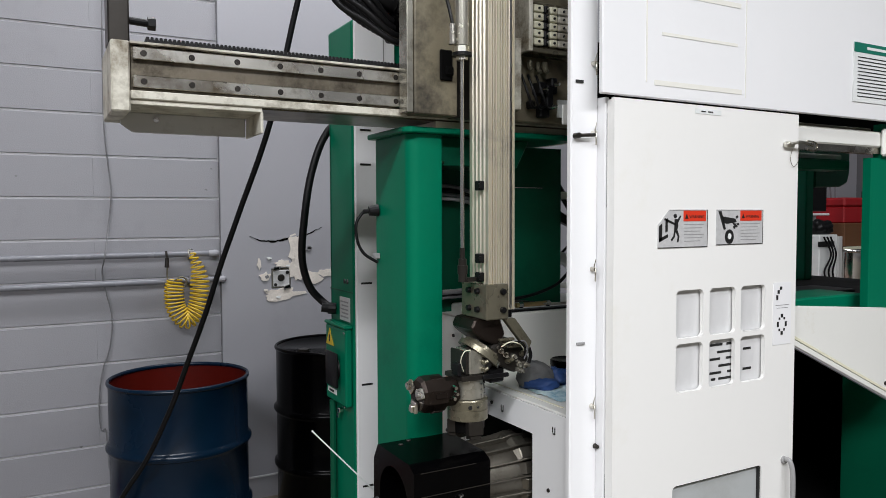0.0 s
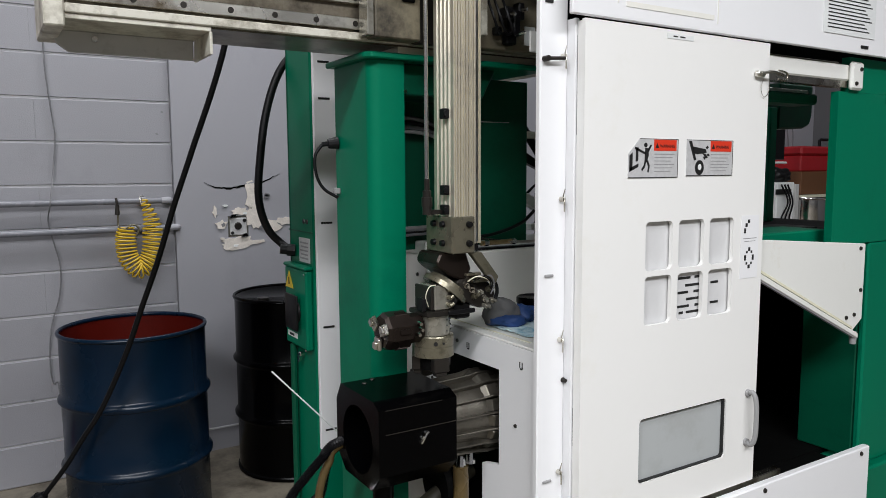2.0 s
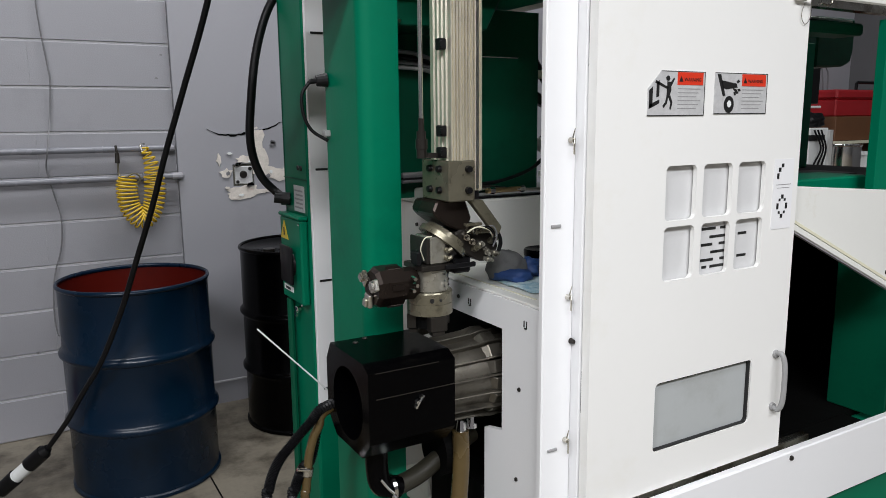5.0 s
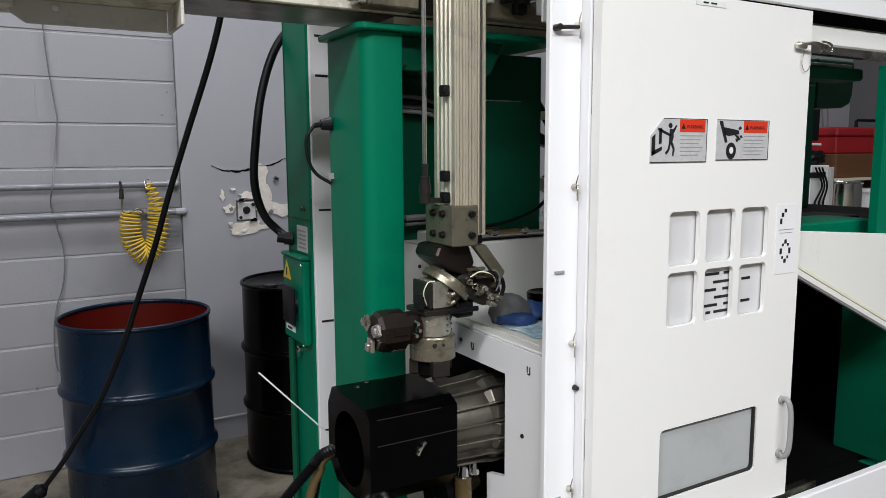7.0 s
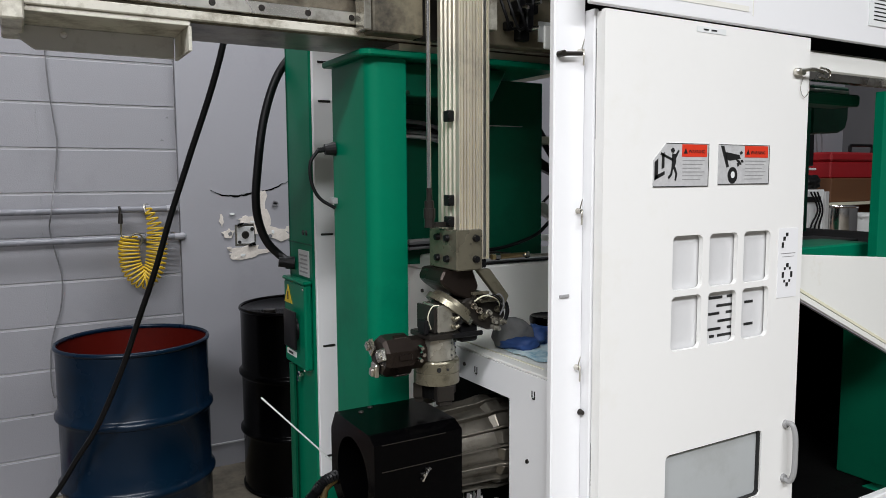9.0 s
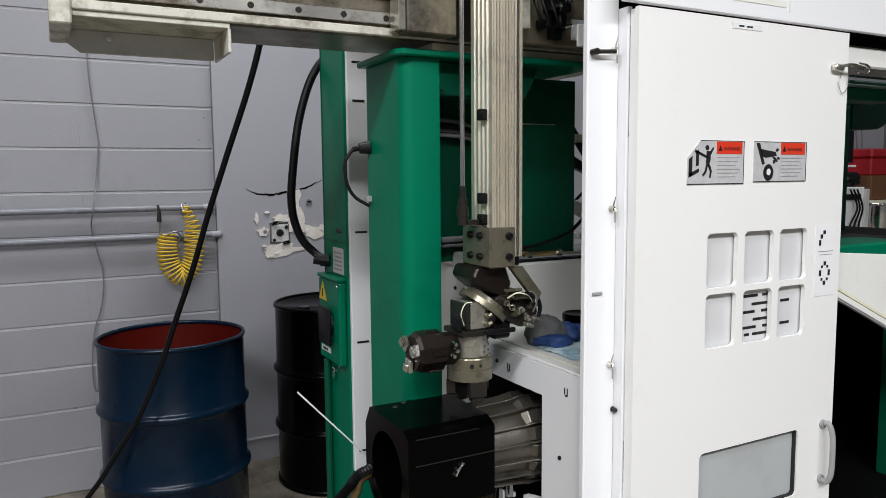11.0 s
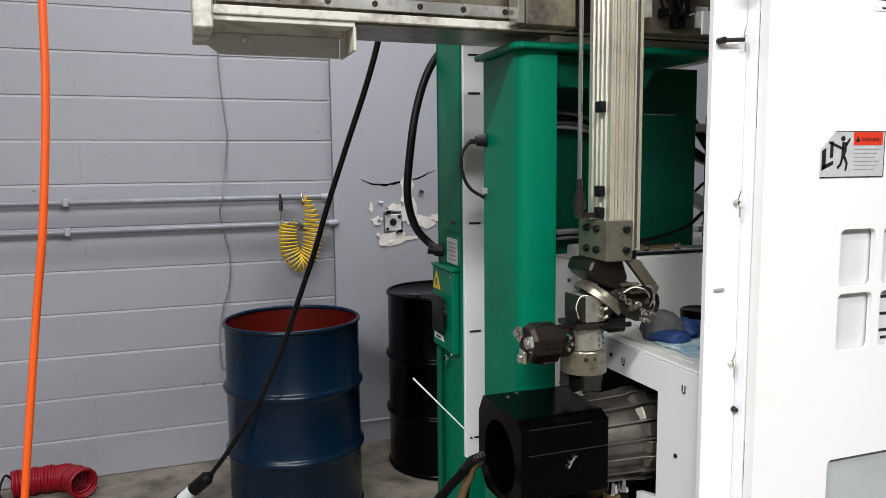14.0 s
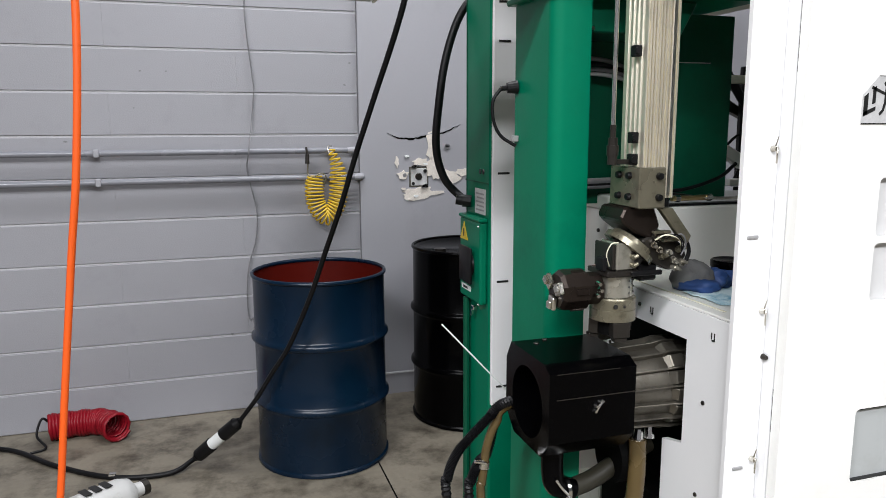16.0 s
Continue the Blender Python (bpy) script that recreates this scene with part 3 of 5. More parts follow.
for k in range(12):
    part("text_bar", box(3.492, 3.70 - 0.012 * ((k * 7) % 4), YD - 0.0034, YD - 0.0026, 2.016 - 0.0093 * k, 2.0185 - 0.0093 * k), INK, sign)
part("heading_bar", box(3.53, 3.66, YD - 0.0042, YD - 0.0036, 2.039, 2.046), PAPER, sign)
part("rating_tag", box(3.655, 3.69, YD - 0.0025, YD - 0.0004, 1.872, 1.88), INK, header)
# base and right-hand frame
part("base", box(2.60, 4.7, 2.575, 4.1, 0.0, 0.64, bevel=0.006), GREEN, lathe)
part("frame_post_lower", box(3.832, 4.7, 2.602, 2.625, 0.641, 1.33, bevel=0.006), GREEN, lathe)
part("frame_post_upper", box(3.63, 4.7, 2.602, 2.625, 1.331, 1.7604, bevel=0.0005), GREEN, lathe)
# frame_reveal, frame_head and far_soffit: shade painted in by the darker green
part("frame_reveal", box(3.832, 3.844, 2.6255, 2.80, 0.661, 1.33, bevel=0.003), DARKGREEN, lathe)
# the DARK sheets below are added to paint the shade inside the cabinet
part("inner_shade_end", box(4.58, 4.6, 2.63, 3.499, 0.661, 1.30), DARK, lathe)
part("inner_shade_front", box(3.845, 4.579, 2.63, 2.64, 0.661, 1.30), DARK, lathe)
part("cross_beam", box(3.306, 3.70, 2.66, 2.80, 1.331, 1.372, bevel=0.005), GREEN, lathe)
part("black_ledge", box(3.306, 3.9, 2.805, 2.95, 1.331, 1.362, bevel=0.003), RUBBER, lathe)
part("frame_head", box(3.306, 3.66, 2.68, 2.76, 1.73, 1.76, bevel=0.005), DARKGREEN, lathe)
part("inner_shade_back", box(2.9, 4.6, 3.5, 3.52, 0.661, 1.29), DARK, lathe)
part("inner_shade_floor", box(2.7, 4.6, 2.721, 4.1, 0.641, 0.66), DARK, lathe)
part("inner_shade_apron", box(2.70, 3.799, 2.60, 2.7205, 0.641, 0.655), DARK, lathe)
part("inner_shade_deck", box(3.305, 4.6, 2.81, 3.52, 1.30, 1.33), DARK, lathe)
part("inner_shade_side", box(2.884, 2.899, 2.70, 3.499, 0.661, 1.13), DARK, lathe)
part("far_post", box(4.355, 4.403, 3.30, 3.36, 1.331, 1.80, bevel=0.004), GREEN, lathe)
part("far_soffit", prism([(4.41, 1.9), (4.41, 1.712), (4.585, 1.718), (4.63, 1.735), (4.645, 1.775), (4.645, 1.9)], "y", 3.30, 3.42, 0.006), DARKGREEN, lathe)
part("light_bar", box(3.2, 3.76, 2.77, 2.80, 1.763, 1.785, bevel=0.003), CREAM, lathe)
# sliding door
holes = [(a, b, c, d) for a, b in ((2.842, 2.929), (2.949, 3.037), (3.056, 3.144)) for c, d in ((1.323, 1.433), (1.2, 1.311))]
big = (2.836, 3.140, 0.834, 0.986)
door = part("sliding_door", holed(2.656, 3.258, 0.749, 1.851, holes + [big], YD, YD + 0.010), DOORWHITE, lathe, "white sliding door with cut-out windows")
for a, b in ((2.656, 2.662), (3.252, 3.258)):
    part("door_fold", box(a, b, YD + 0.0101, YD + 0.022, 0.752, 1.848), DOORWHITE, door)
guard = part("inner_guard", box(2.80, 3.17, YD + 0.0140, YD + 0.018, 1.17, 1.46), INNER, door, "white guard sheet behind the cut-outs")
for row, (z, spans) in enumerate(((1.296, ((2.955, 2.998), (3.012, 3.04))), (1.278, ((2.98, 3.033), (3.07, 3.098))), (1.262, ((2.955, 2.99), (3.01, 3.04))), (1.245, ((2.985, 3.005), (3.0, 3.03))), (1.229, ((2.955, 2.995), (3.015, 3.035), (3.07, 3.1))), (1.214, ((2.96, 2.975), (2.985, 3.03))))):
    for a, b in spans:
        part("vent_slot", box(a + 0.012, b + 0.012, YD + 0.0128, YD + 0.0139, z - 0.003, z + 0.003, bevel=0.0005), INK, guard, "dark vent slot")
part("window_gasket", holed(2.8365, 3.1395, 0.8345, 0.9855, [(2.8395, 3.1365, 0.8375, 0.9825)], YD + 0.004, YD + 0.012, 0.01), INK, door, "black window gasket")
part("window_pane", box(2.838, 3.138, YD + 0.0125, YD + 0.017, 0.836, 0.984), PANE, door, "grey acrylic pane")
handle = part("door_handle", tube([(3.222, YD, 0.985), (3.223, YD - 0.016, 0.988), (3.224, YD - 0.025, 0.965), (3.224, YD - 0.027, 0.918), (3.224, YD - 0.025, 0.875), (3.223, YD - 0.016, 0.854), (3.222, YD, 0.857)], 0.0062, 12), GREYPLASTIC, door, "grey bow handle", smooth=60)
for z in (0.985, 0.857):
    part("handle_foot", cyl((3.222, YD, z), (3.222, YD - 0.006, z), 0.010, 0.009, 16), GREYPLASTIC, handle)
latch = bmesh.new()
B(latch, 3.198, 3.228, YD - 0.014, YD - 0.0005, 1.768, 1.782, bevel=0.003)
T(latch, [(3.205, YD - 0.015, 1.775), (3.235, YD - 0.022, 1.780), (3.262, YD - 0.022, 1.778), (3.285, YD - 0.020, 1.775)], 0.0036, 8)
T(latch, [(3.262, YD - 0.022, 1.785), (3.292, YD - 0.022, 1.782), (3.300, YD - 0.022, 1.772), (3.29, YD - 0.022, 1.762), (3.262, YD - 0.022, 1.764)], 0.0022, 8)
part("draw_latch", latch, STEEL, door, "steel draw latch", smooth=50)
part("latch_wire", tube([(3.228, YD - 0.006, 1.765), (3.222, YD - 0.004, 1.74), (3.235, YD - 0.004, 1.722), (3.252, YD - 0.004, 1.735), (3.252, YD - 0.006, 1.765)], 0.0009, 5), STEEL, door)
tag = part("door_tag", box(2.893, 2.978, YD - 0.0012, YD - 0.0002, 1.832, 1.843), PAPER, door)
part("tag_bars", B(box(2.912, 2.926, YD - 0.0019, YD - 0.0013, 1.836, 1.839), 2.934, 2.950, YD - 0.0019, YD - 0.0013, 1.836, 1.839), INK, tag)


def words(text, size, x, z, y, material, parent):
    cu = bpy.data.curves.new("lettering", "FONT")
    cu.body, cu.size, cu.extrude = text, size, 0.0002
    ob = new("lettering", cu)
    bpy.context.view_layer.update()
    me = bpy.data.meshes.new_from_object(ob.evaluated_get(bpy.context.evaluated_depsgraph_get()))
    bpy.data.objects.remove(ob)
    bm = bmesh.new()
    bm.from_mesh(me)
    bmesh.ops.transform(bm, matrix=pose(x, y, z, 90, 0, 0), verts=bm.verts)
    return part("lettering", bm, material, parent)


def warning(x0, x1, z0, z1, cut, shapes):
    out = [(x0, z0), (x1, z0), (x1, z1), (x0 + cut, z1)] + ([(x0, z1 - cut)] if cut else [])
    lab = part("warning_label", prism(out, "y", YD - 0.0014, YD - 0.0002), LABELSIL, door, "silver warning label with red heading")
    part("label_border", B(B(box(x0, x1, YD - 0.002, YD - 0.0015, z0, z0 + 0.0016), x1 - 0.0014, x1, YD - 0.002, YD - 0.0015, z0 + 0.002, z1), x0 + cut, x1 - 0.002, YD - 0.002, YD - 0.0015, z1 - 0.0012, z1), INK, lab)
    xm = x0 + 0.5 * (x1 - x0)
    part("red_heading", box(xm, x1 - 0.006, YD - 0.0021, YD - 0.0015, z1 - 0.026, z1 - 0.002), LABELRED, lab, "red heading")
    words("WARNING", 0.0098, xm + 0.018, z1 - 0.019, YD - 0.0024, INK, lab)
    part("heading_triangle", prism([(xm + 0.004, z1 - 0.020), (xm + 0.015, z1 - 0.020), (xm + 0.0095, z1 - 0.009)], "y", YD - 0.0026, YD - 0.0022), INK, lab)
    for k in range(6):
        part("text_bar", box(xm + 0.002, x1 - 0.012 - 0.006 * (k % 3), YD - 0.0019, YD - 0.0015, z1 - 0.034 - 0.0075 * k, z1 - 0.0325 - 0.0075 * k), GREYPLASTIC, lab)
    for sh in shapes:
        part("pictogram_shape", prism(sh, "y", YD - 0.0022, YD - 0.0015), INK, lab)


warning(2.782, 2.937, 1.530, 1.615, 0.034, [[(2.785, 1.545), (2.794, 1.548), (2.794, 1.585), (2.785, 1.578)], [(2.785, 1.543), (2.812, 1.554), (2.812, 1.561), (2.785, 1.551)], [(2.804, 1.565), (2.811, 1.567), (2.811, 1.597), (2.804, 1.593)], [(2.800, 1.592), (2.834, 1.580), (2.836, 1.584), (2.802, 1.597)], [(2.828, 1.602), (2.832, 1.606), (2.837, 1.605), (2.839, 1.600), (2.836, 1.596), (2.830, 1.597)], [(2.832, 1.595), (2.842, 1.594), (2.843, 1.578), (2.838, 1.566), (2.831, 1.568)], [(2.840, 1.592), (2.849, 1.602), (2.852, 1.600), (2.843, 1.586)], [(2.831, 1.568), (2.836, 1.567), (2.832, 1.553), (2.824, 1.545), (2.821, 1.549), (2.828, 1.556)], [(2.835, 1.567), (2.841, 1.569), (2.847, 1.556), (2.844, 1.542), (2.840, 1.543), (2.842, 1.555)]])
ring = [(3.010 + 0.015 * math.cos(2 * math.pi * k / 20), 1.552 + 0.017 * math.sin(2 * math.pi * k / 20)) for k in range(20)]
warning(2.966, 3.128, 1.533, 1.615, 0.0, [[(2.972, 1.612), (2.982, 1.612), (2.998, 1.57), (2.991, 1.568)], [(2.984, 1.6), (3.03, 1.594), (3.034, 1.586), (3.0, 1.582), (2.99, 1.585)], [(3.018, 1.585), (3.03, 1.583), (3.038, 1.575), (3.032, 1.573)], [(3.030, 1.598), (3.036, 1.602), (3.041, 1.598), (3.034, 1.594)], [(3.034, 1.583), (3.041, 1.584), (3.044, 1.579), (3.037, 1.578)], [(3.022, 1.577), (3.028, 1.577), (3.03, 1.571), (3.025, 1.570)], ring])
part("pictogram_centre", prism([(3.010 + 0.006 * math.cos(2 * math.pi * k / 14), 1.553 + 0.007 * math.sin(2 * math.pi * k / 14)) for k in range(14)], "y", YD - 0.0028, YD - 0.0023), PAPER, door)
sym = part("direction_plate", box(3.172, 3.240, YD - 0.0012, YD - 0.0002, 1.28, 1.435), WHITE, door, "white plate with dashed direction marks")
for x, z, w, h in ((3.186, 1.398, 0.007, 0.012), (3.191, 1.412, 0.008, 0.009), (3.200, 1.421, 0.008, 0.008), (3.205, 1.352, 0.008, 0.009), (3.190, 1.331, 0.007, 0.013), (3.220, 1.331, 0.007, 0.013), (3.205, 1.309, 0.008, 0.009), (3.196, 1.345, 0.006, 0.006), (3.214, 1.345, 0.006, 0.006), (3.196, 1.317, 0.006, 0.006), (3.214, 1.317, 0.006, 0.006)):
    part("dash_mark", box(x - w / 2, x + w / 2, YD - 0.0019, YD - 0.0013, z - h / 2, z + h / 2), INK, sym)
part("plate_lines", B(box(3.18, 3.232, YD - 0.0017, YD - 0.0013, 1.378, 1.3795), 3.185, 3.228, YD - 0.0017, YD - 0.0013, 1.371, 1.3722), GREYPLASTIC, sym)
# sill cover and track
sill = part("sill_cover", box(2.70, 3.778, 2.540, 2.562, 0.570, 0.738, bevel=0.003), WHITE, lathe)
for x, z in ((2.85, 0.72), (3.278, 0.722), (3.732, 0.723)):
    part("screw", bolt(bmesh.new(), (x, 2.540, z), (0, -1, 0), 0.0065, 0.004), DARKSTEEL, sill)
part("sill_track", box(2.675, 3.4, 2.5755, 2.598, 0.725, 0.742, bevel=0.002), STEEL, lathe)
part("stop_bracket", prism([(2.762, 0.738), (2.80, 0.749), (2.804, 0.741), (2.77, 0.729)], "y", 2.528, 2.539), RUBBER, sill)
part("base_stud", cyl((3.87, 2.575, 0.48), (3.87, 2.568, 0.48), 0.005, 0.004, 10), CHROME, lathe)
# chip guard
chip = part("chip_guard", prism([(3.2, 1.375), (3.785, 1.33), (3.785, 1.108), (3.735, 1.075), (3.2, 1.318)], "y", 2.588, 2.5985, 0.002), CREAM, lathe, "cream chip guard with sloping edge")
part("guard_rail", prism([(3.2, 1.316), (3.74, 1.072), (3.74, 1.058), (3.2, 1.301)], "y", 2.572, 2.5875, 0.0015), CREAM, chip)
part("rail_strip", prism([(3.2, 1.331), (3.73, 1.091), (3.73, 1.083), (3.2, 1.323)], "y", 2.5835, 2.5878, 0.0008), TAPE, chip, "yellowed sealing strip")
part("rail_lip", prism([(3.2, 1.3005), (3.74, 1.0575), (3.74, 1.054), (3.2, 1.297)], "y", 2.575, 2.586), GREYPLASTIC, chip)
part("rail_end", cyl((3.735, 2.585, 1.075), (3.737, 2.585, 1.04), 0.011, 0.009, 12), GREYPLASTIC, chip)
for x, z in ((3.757, 1.318), (3.768, 1.195), (3.74, 1.125), (3.70, 1.12)):
    part("screw", bolt(bmesh.new(), (x, 2.588, z), (0, -1, 0), 0.006, 0.004), DARKSTEEL, chip)
# door rail
rail = part("door_rail", box(3.1, 3.675, 2.60, 2.635, 1.790, 1.834, bevel=0.004), CREAM, lathe)
part("rail_channel", box(3.1, 3.675, 2.604, 2.63, 1.772, 1.7895), STEEL, rail)
part("rail_bracket", box(3.664, 3.722, 2.585, 2.5995, 1.765, 1.842, bevel=0.006), CREAM, rail)
for x, z in ((3.683, 1.782), (3.705, 1.822)):
    part("screw", bolt(bmesh.new(), (x, 2.585, z), (0, -1, 0), 0.006, 0.004), DARKSTEEL, rail)
part("frame_corner", box(3.676, 4.7, 2.602, 2.625, 1.7605, 1.856, bevel=0.0005), GREEN, lathe)
part("rail_cover", box(3.1, 3.70, 2.645, 2.675, 1.836, 1.849, bevel=0.002), BEAMSTEEL, lathe, "brown stained rail cover")
part("frame_hook", B(box(3.872, 3.884, 2.592, 2.6015, 1.735, 1.775, bevel=0.002), 3.875, 3.881, 2.585, 2.592, 1.745, 1.765, bevel=0.002), CHROME, lathe)
# added near-black sheets: painted shade behind the rail and over the bay floor
part("header_gap_shade", box(2.70, 4.7, 2.70, 2.712, 1.80, 2.0), DARK, lathe)
part("bay_shade_sill", box(2.6125, 2.7195, 2.66, 3.25, 0.641, 0.658), DARK, lathe)
# spindle-side panel
side = part("side_panel", prism([(2.6275, 0.0), (2.84, 0.0), (2.84, 0.845), (2.772, 0.862), (2.772, 1.09), (3.058, 1.09), (3.058, 0.7), (3.086, 0.7), (3.086, 1.157), (2.6275, 1.157)], "x", 2.598, 2.612), WHITE, lathe, "white folded side panel with spindle opening")
for y, z in ((2.709, 0.975), (2.717, 0.772), (2.71, 0.55), (2.948, 1.125), (3.075, 1.117), (3.07, 1.0)):
    part("screw", bolt(bmesh.new(), (2.598, y, z), (-1, 0, 0), 0.0048, 0.003), DARKSTEEL, side)
for y, z in ((2.69, 1.117), (2.90, 1.12)):
    hook = box(2.5965, 2.5979, y - 0.0055, y - 0.0035, z - 0.007, z + 0.009)
    B(hook, 2.5965, 2.5979, y + 0.003, y + 0.005, z - 0.004, z + 0.009)
    B(hook, 2.5965, 2.5979, y - 0.0034, y + 0.0029, z - 0.008, z - 0.005)
    part("key_slot", hook, INK, side, "dark hook slot")
shelf = part("shelf", box(2.600, 3.25, 2.628, 3.09, 1.1575, 1.163, bevel=0.0015), CREAM, lathe, "cream shelf over the spindle")
part("shelf_seam", box(2.63, 2.634, 2.70, 3.05, 1.1631, 1.1645), TAPE, shelf)
part("upper_box", box(2.612, 3.3, 3.093, 3.45, 1.10, 1.325, bevel=0.004), CREAM, lathe)
pillar = part("pillar", box(2.592, 2.611, 3.09, 3.23, 0.5, 1.325, bevel=0.003), CREAM, lathe)
part("pillar_cap", box(2.588, 2.66, 3.085, 3.235, 1.3255, 1.362, bevel=0.006, seg=2), CREAM, pillar)
for y, z in ((3.118, 1.19), (3.134, 1.271), (3.172, 0.996), (3.12, 0.9)):
    part("screw", bolt(bmesh.new(), (2.592, y, z), (-1, 0, 0), 0.005, 0.004), DARKSTEEL, pillar)
part("cable_tray", box(2.67, 3.25, 3.108, 3.138, 1.3255, 1.331, bevel=0.002), RUBBER, lathe, "black tray with loose cables")
# added near-black pieces: shade of the spindle opening, put into their colour
part("bay_shade_block", box(2.72, 2.88, 2.66, 3.25, 0.661, 1.08), DARK, lathe)
part("bay_shade_apron", box(2.594, 2.5985, 2.845, 3.08, 0.02, 0.70), DARK, lathe)
part("bay_shade_roof", box(2.613, 2.88, 2.66, 3.09, 1.085, 1.095), DARK, lathe)

# ---- on the shelf and tray ----
def lump(cx, cy, cz, rx, ry, rz, seed, rough=0.18):
    bm = bmesh.new()
    bmesh.ops.create_icosphere(bm, subdivisions=4, radius=1)
    for v in bm.verts:
        n = noise.noise(v.co * 1.6 + Vector((seed, seed * 2, 0))) + 0.4 * noise.noise(v.co * 4 + Vector((seed, 0, 0)))
        q = v.co * (1 + rough * n)
        v.co = Vector((cx + rx * q.x, cy + ry * q.y, max(cz - rz * 0.72, cz + rz * q.z)))
    return bm


glove = thing("work_glove", (2.70, 2.89, 1.163), "crumpled grey work glove with blue palm on shelf", "glove")
part("cuff", lump(2.697, 2.90, 1.190, 0.044, 0.05, 0.040, 3), GLOVEGREY, glove, "grey knitted back", smooth=80)
part("palm", lump(2.700, 2.885, 1.178, 0.046, 0.055, 0.020, 9), GLOVEBLUE, glove, "blue coated palm", smooth=80)
solid("balled_blue_glove", lump(2.752, 2.885, 1.182, 0.028, 0.03, 0.026, 12, 0.4), GLOVEBLUE, "small balled blue glove on the shelf", "glove", smooth=80)
tin = thing("tape_tin", (2.82, 2.92, 1.163), "dark blue round tin with black lid", "tin")
part("body", L(bmesh.new(), [(0.0001, 1.1635), (0.042, 1.1635), (0.045, 1.168), (0.045, 1.205), (0.0001, 1.205)], (2.82, 2.92, 0), 28), GLOVEBLUE, tin, smooth=40)
part("lid", L(bmesh.new(), [(0.046, 1.203), (0.047, 1.206), (0.047, 1.217), (0.044, 1.22), (0.038, 1.217), (0.0001, 1.217)], (2.82, 2.92, 0), 28), BLACK, tin, smooth=40)
rag = bmesh.new()
bmesh.ops.create_grid(rag, x_segments=24, y_segments=18, size=1)
for v in rag.verts:
    x, y = v.co.x, v.co.y
    v.co = Vector((2.745 + 0.09 * x + 0.02 * noise.noise((x, y, 3)), 2.805 + 0.065 * y + 0.02 * noise.noise((y, x, 7)), 1.1655 + 0.006 * abs(noise.noise((x * 2.5, y * 2.5, 1)))))
bmesh.ops.solidify(rag, geom=rag.faces[:], thickness=-0.0015)
solid("paper_towel", rag, RAG, "blue stained paper towel spread on the shelf", "towel", smooth=60)
solid("black_block", box(2.80, 2.86, 2.71, 2.76, 1.163, 1.183, bevel=0.003), RUBBER, "small black rubber block on the shelf", "block")
for k, pts_ in enumerate(([(2.69, 3.115, 1.343), (2.8, 3.11, 1.352), (2.92, 3.105, 1.343), (3.1, 3.11, 1.343)], [(2.68, 3.125, 1.343), (2.72, 3.12, 1.36), (2.83, 3.12, 1.368), (2.92, 3.11, 1.395), (2.98, 3.12, 1.43)], [(2.68, 3.105, 1.342), (2.76, 3.11, 1.358), (2.9, 3.12, 1.342)])):
    solid("loose_cable", tube(pts_, 0.004 + 0.001 * (k % 2), 8), (STEEL, RUBBER, DARKSTEEL)[k], ("grey braided cable lying in the tray", "thin black cable rising from the tray", "dark cable lying in the tray")[k], "cable", smooth=60)
fit_ = thing("hose_fitting", (2.86, 3.108, 1.337), "steel hose fitting lying in the tray", "fitting")
part("barrel", cyl((2.78, 3.106, 1.346), (2.90, 3.110, 1.346), 0.007, seg=14), BRASS, fit_, smooth=40)
for x in (2.79, 2.885):
    part("nut", cyl((x, 3.107, 1.346), (x + 0.014, 3.107, 1.346), 0.0092, seg=6), CHROME, fit_)
stand = thing("monitor_arm", (3.34, 3.6, 1.326), "grey jointed support arm behind the leg", "arm")
part("upright", box(3.385, 3.405, 3.60, 3.62, 1.331, 1.72, bevel=0.003), RUBBER, stand)
part("link", tube([(3.29, 3.6, 1.735), (3.38, 3.6, 1.618), (3.45, 3.6, 1.54)], 0.015, 10, smooth=False), RUBBER, stand)
part("lower_link", prism([(3.28, 1.645), (3.31, 1.635), (3.42, 1.575), (3.42, 1.545), (3.31, 1.592), (3.28, 1.60)], "y", 3.62, 3.65, 0.003), DARKSTEEL, stand)
part("cross_bar", box(3.29, 3.43, 3.58, 3.60, 1.662, 1.690, bevel=0.003), ALU, stand)
part("clamp", prism([(3.29, 1.462), (3.315, 1.465), (3.43, 1.405), (3.43, 1.365), (3.40, 1.37), (3.29, 1.435)], "y", 3.57, 3.60, 0.004), CREAM, stand)
part("cable", tube([(3.30, 3.59, 1.44), (3.335, 3.59, 1.47), (3.365, 3.59, 1.492), (3.42, 3.59, 1.512)], 0.005, 8), RUBBER, stand, smooth=60)
part("lever", tube([(3.39, 3.59, 1.40), (3.352, 3.59, 1.325)], 0.005, 8, smooth=False), RUBBER, stand)
gauge = thing("small_display", (3.37, 3.56, 1.331), "small pale display box with yellow label", "display")
part("case", box(3.30, 3.46, 3.53, 3.57, 1.331, 1.352, bevel=0.002), CREAM, gauge)
part("label", box(3.335, 3.42, 3.5285, 3.5298, 1.336, 1.348), YELLOWLAB, gauge)

# ---- spindle ----
SY, SZ = 2.88, 0.962
spindle = thing("spindle_head", (2.45, SY, 0.7), "black octagonal spindle guard on a ribbed cast housing", "spindle")
oct_ = [(-0.112, -0.06), (-0.075, -0.1), (0.06, -0.1), (0.105, -0.06), (0.105, 0.06), (0.08, 0.1), (-0.085, 0.1), (-0.112, 0.086), (-0.112, 0.034), (-0.1105, 0.032), (-0.112, 0.03)]


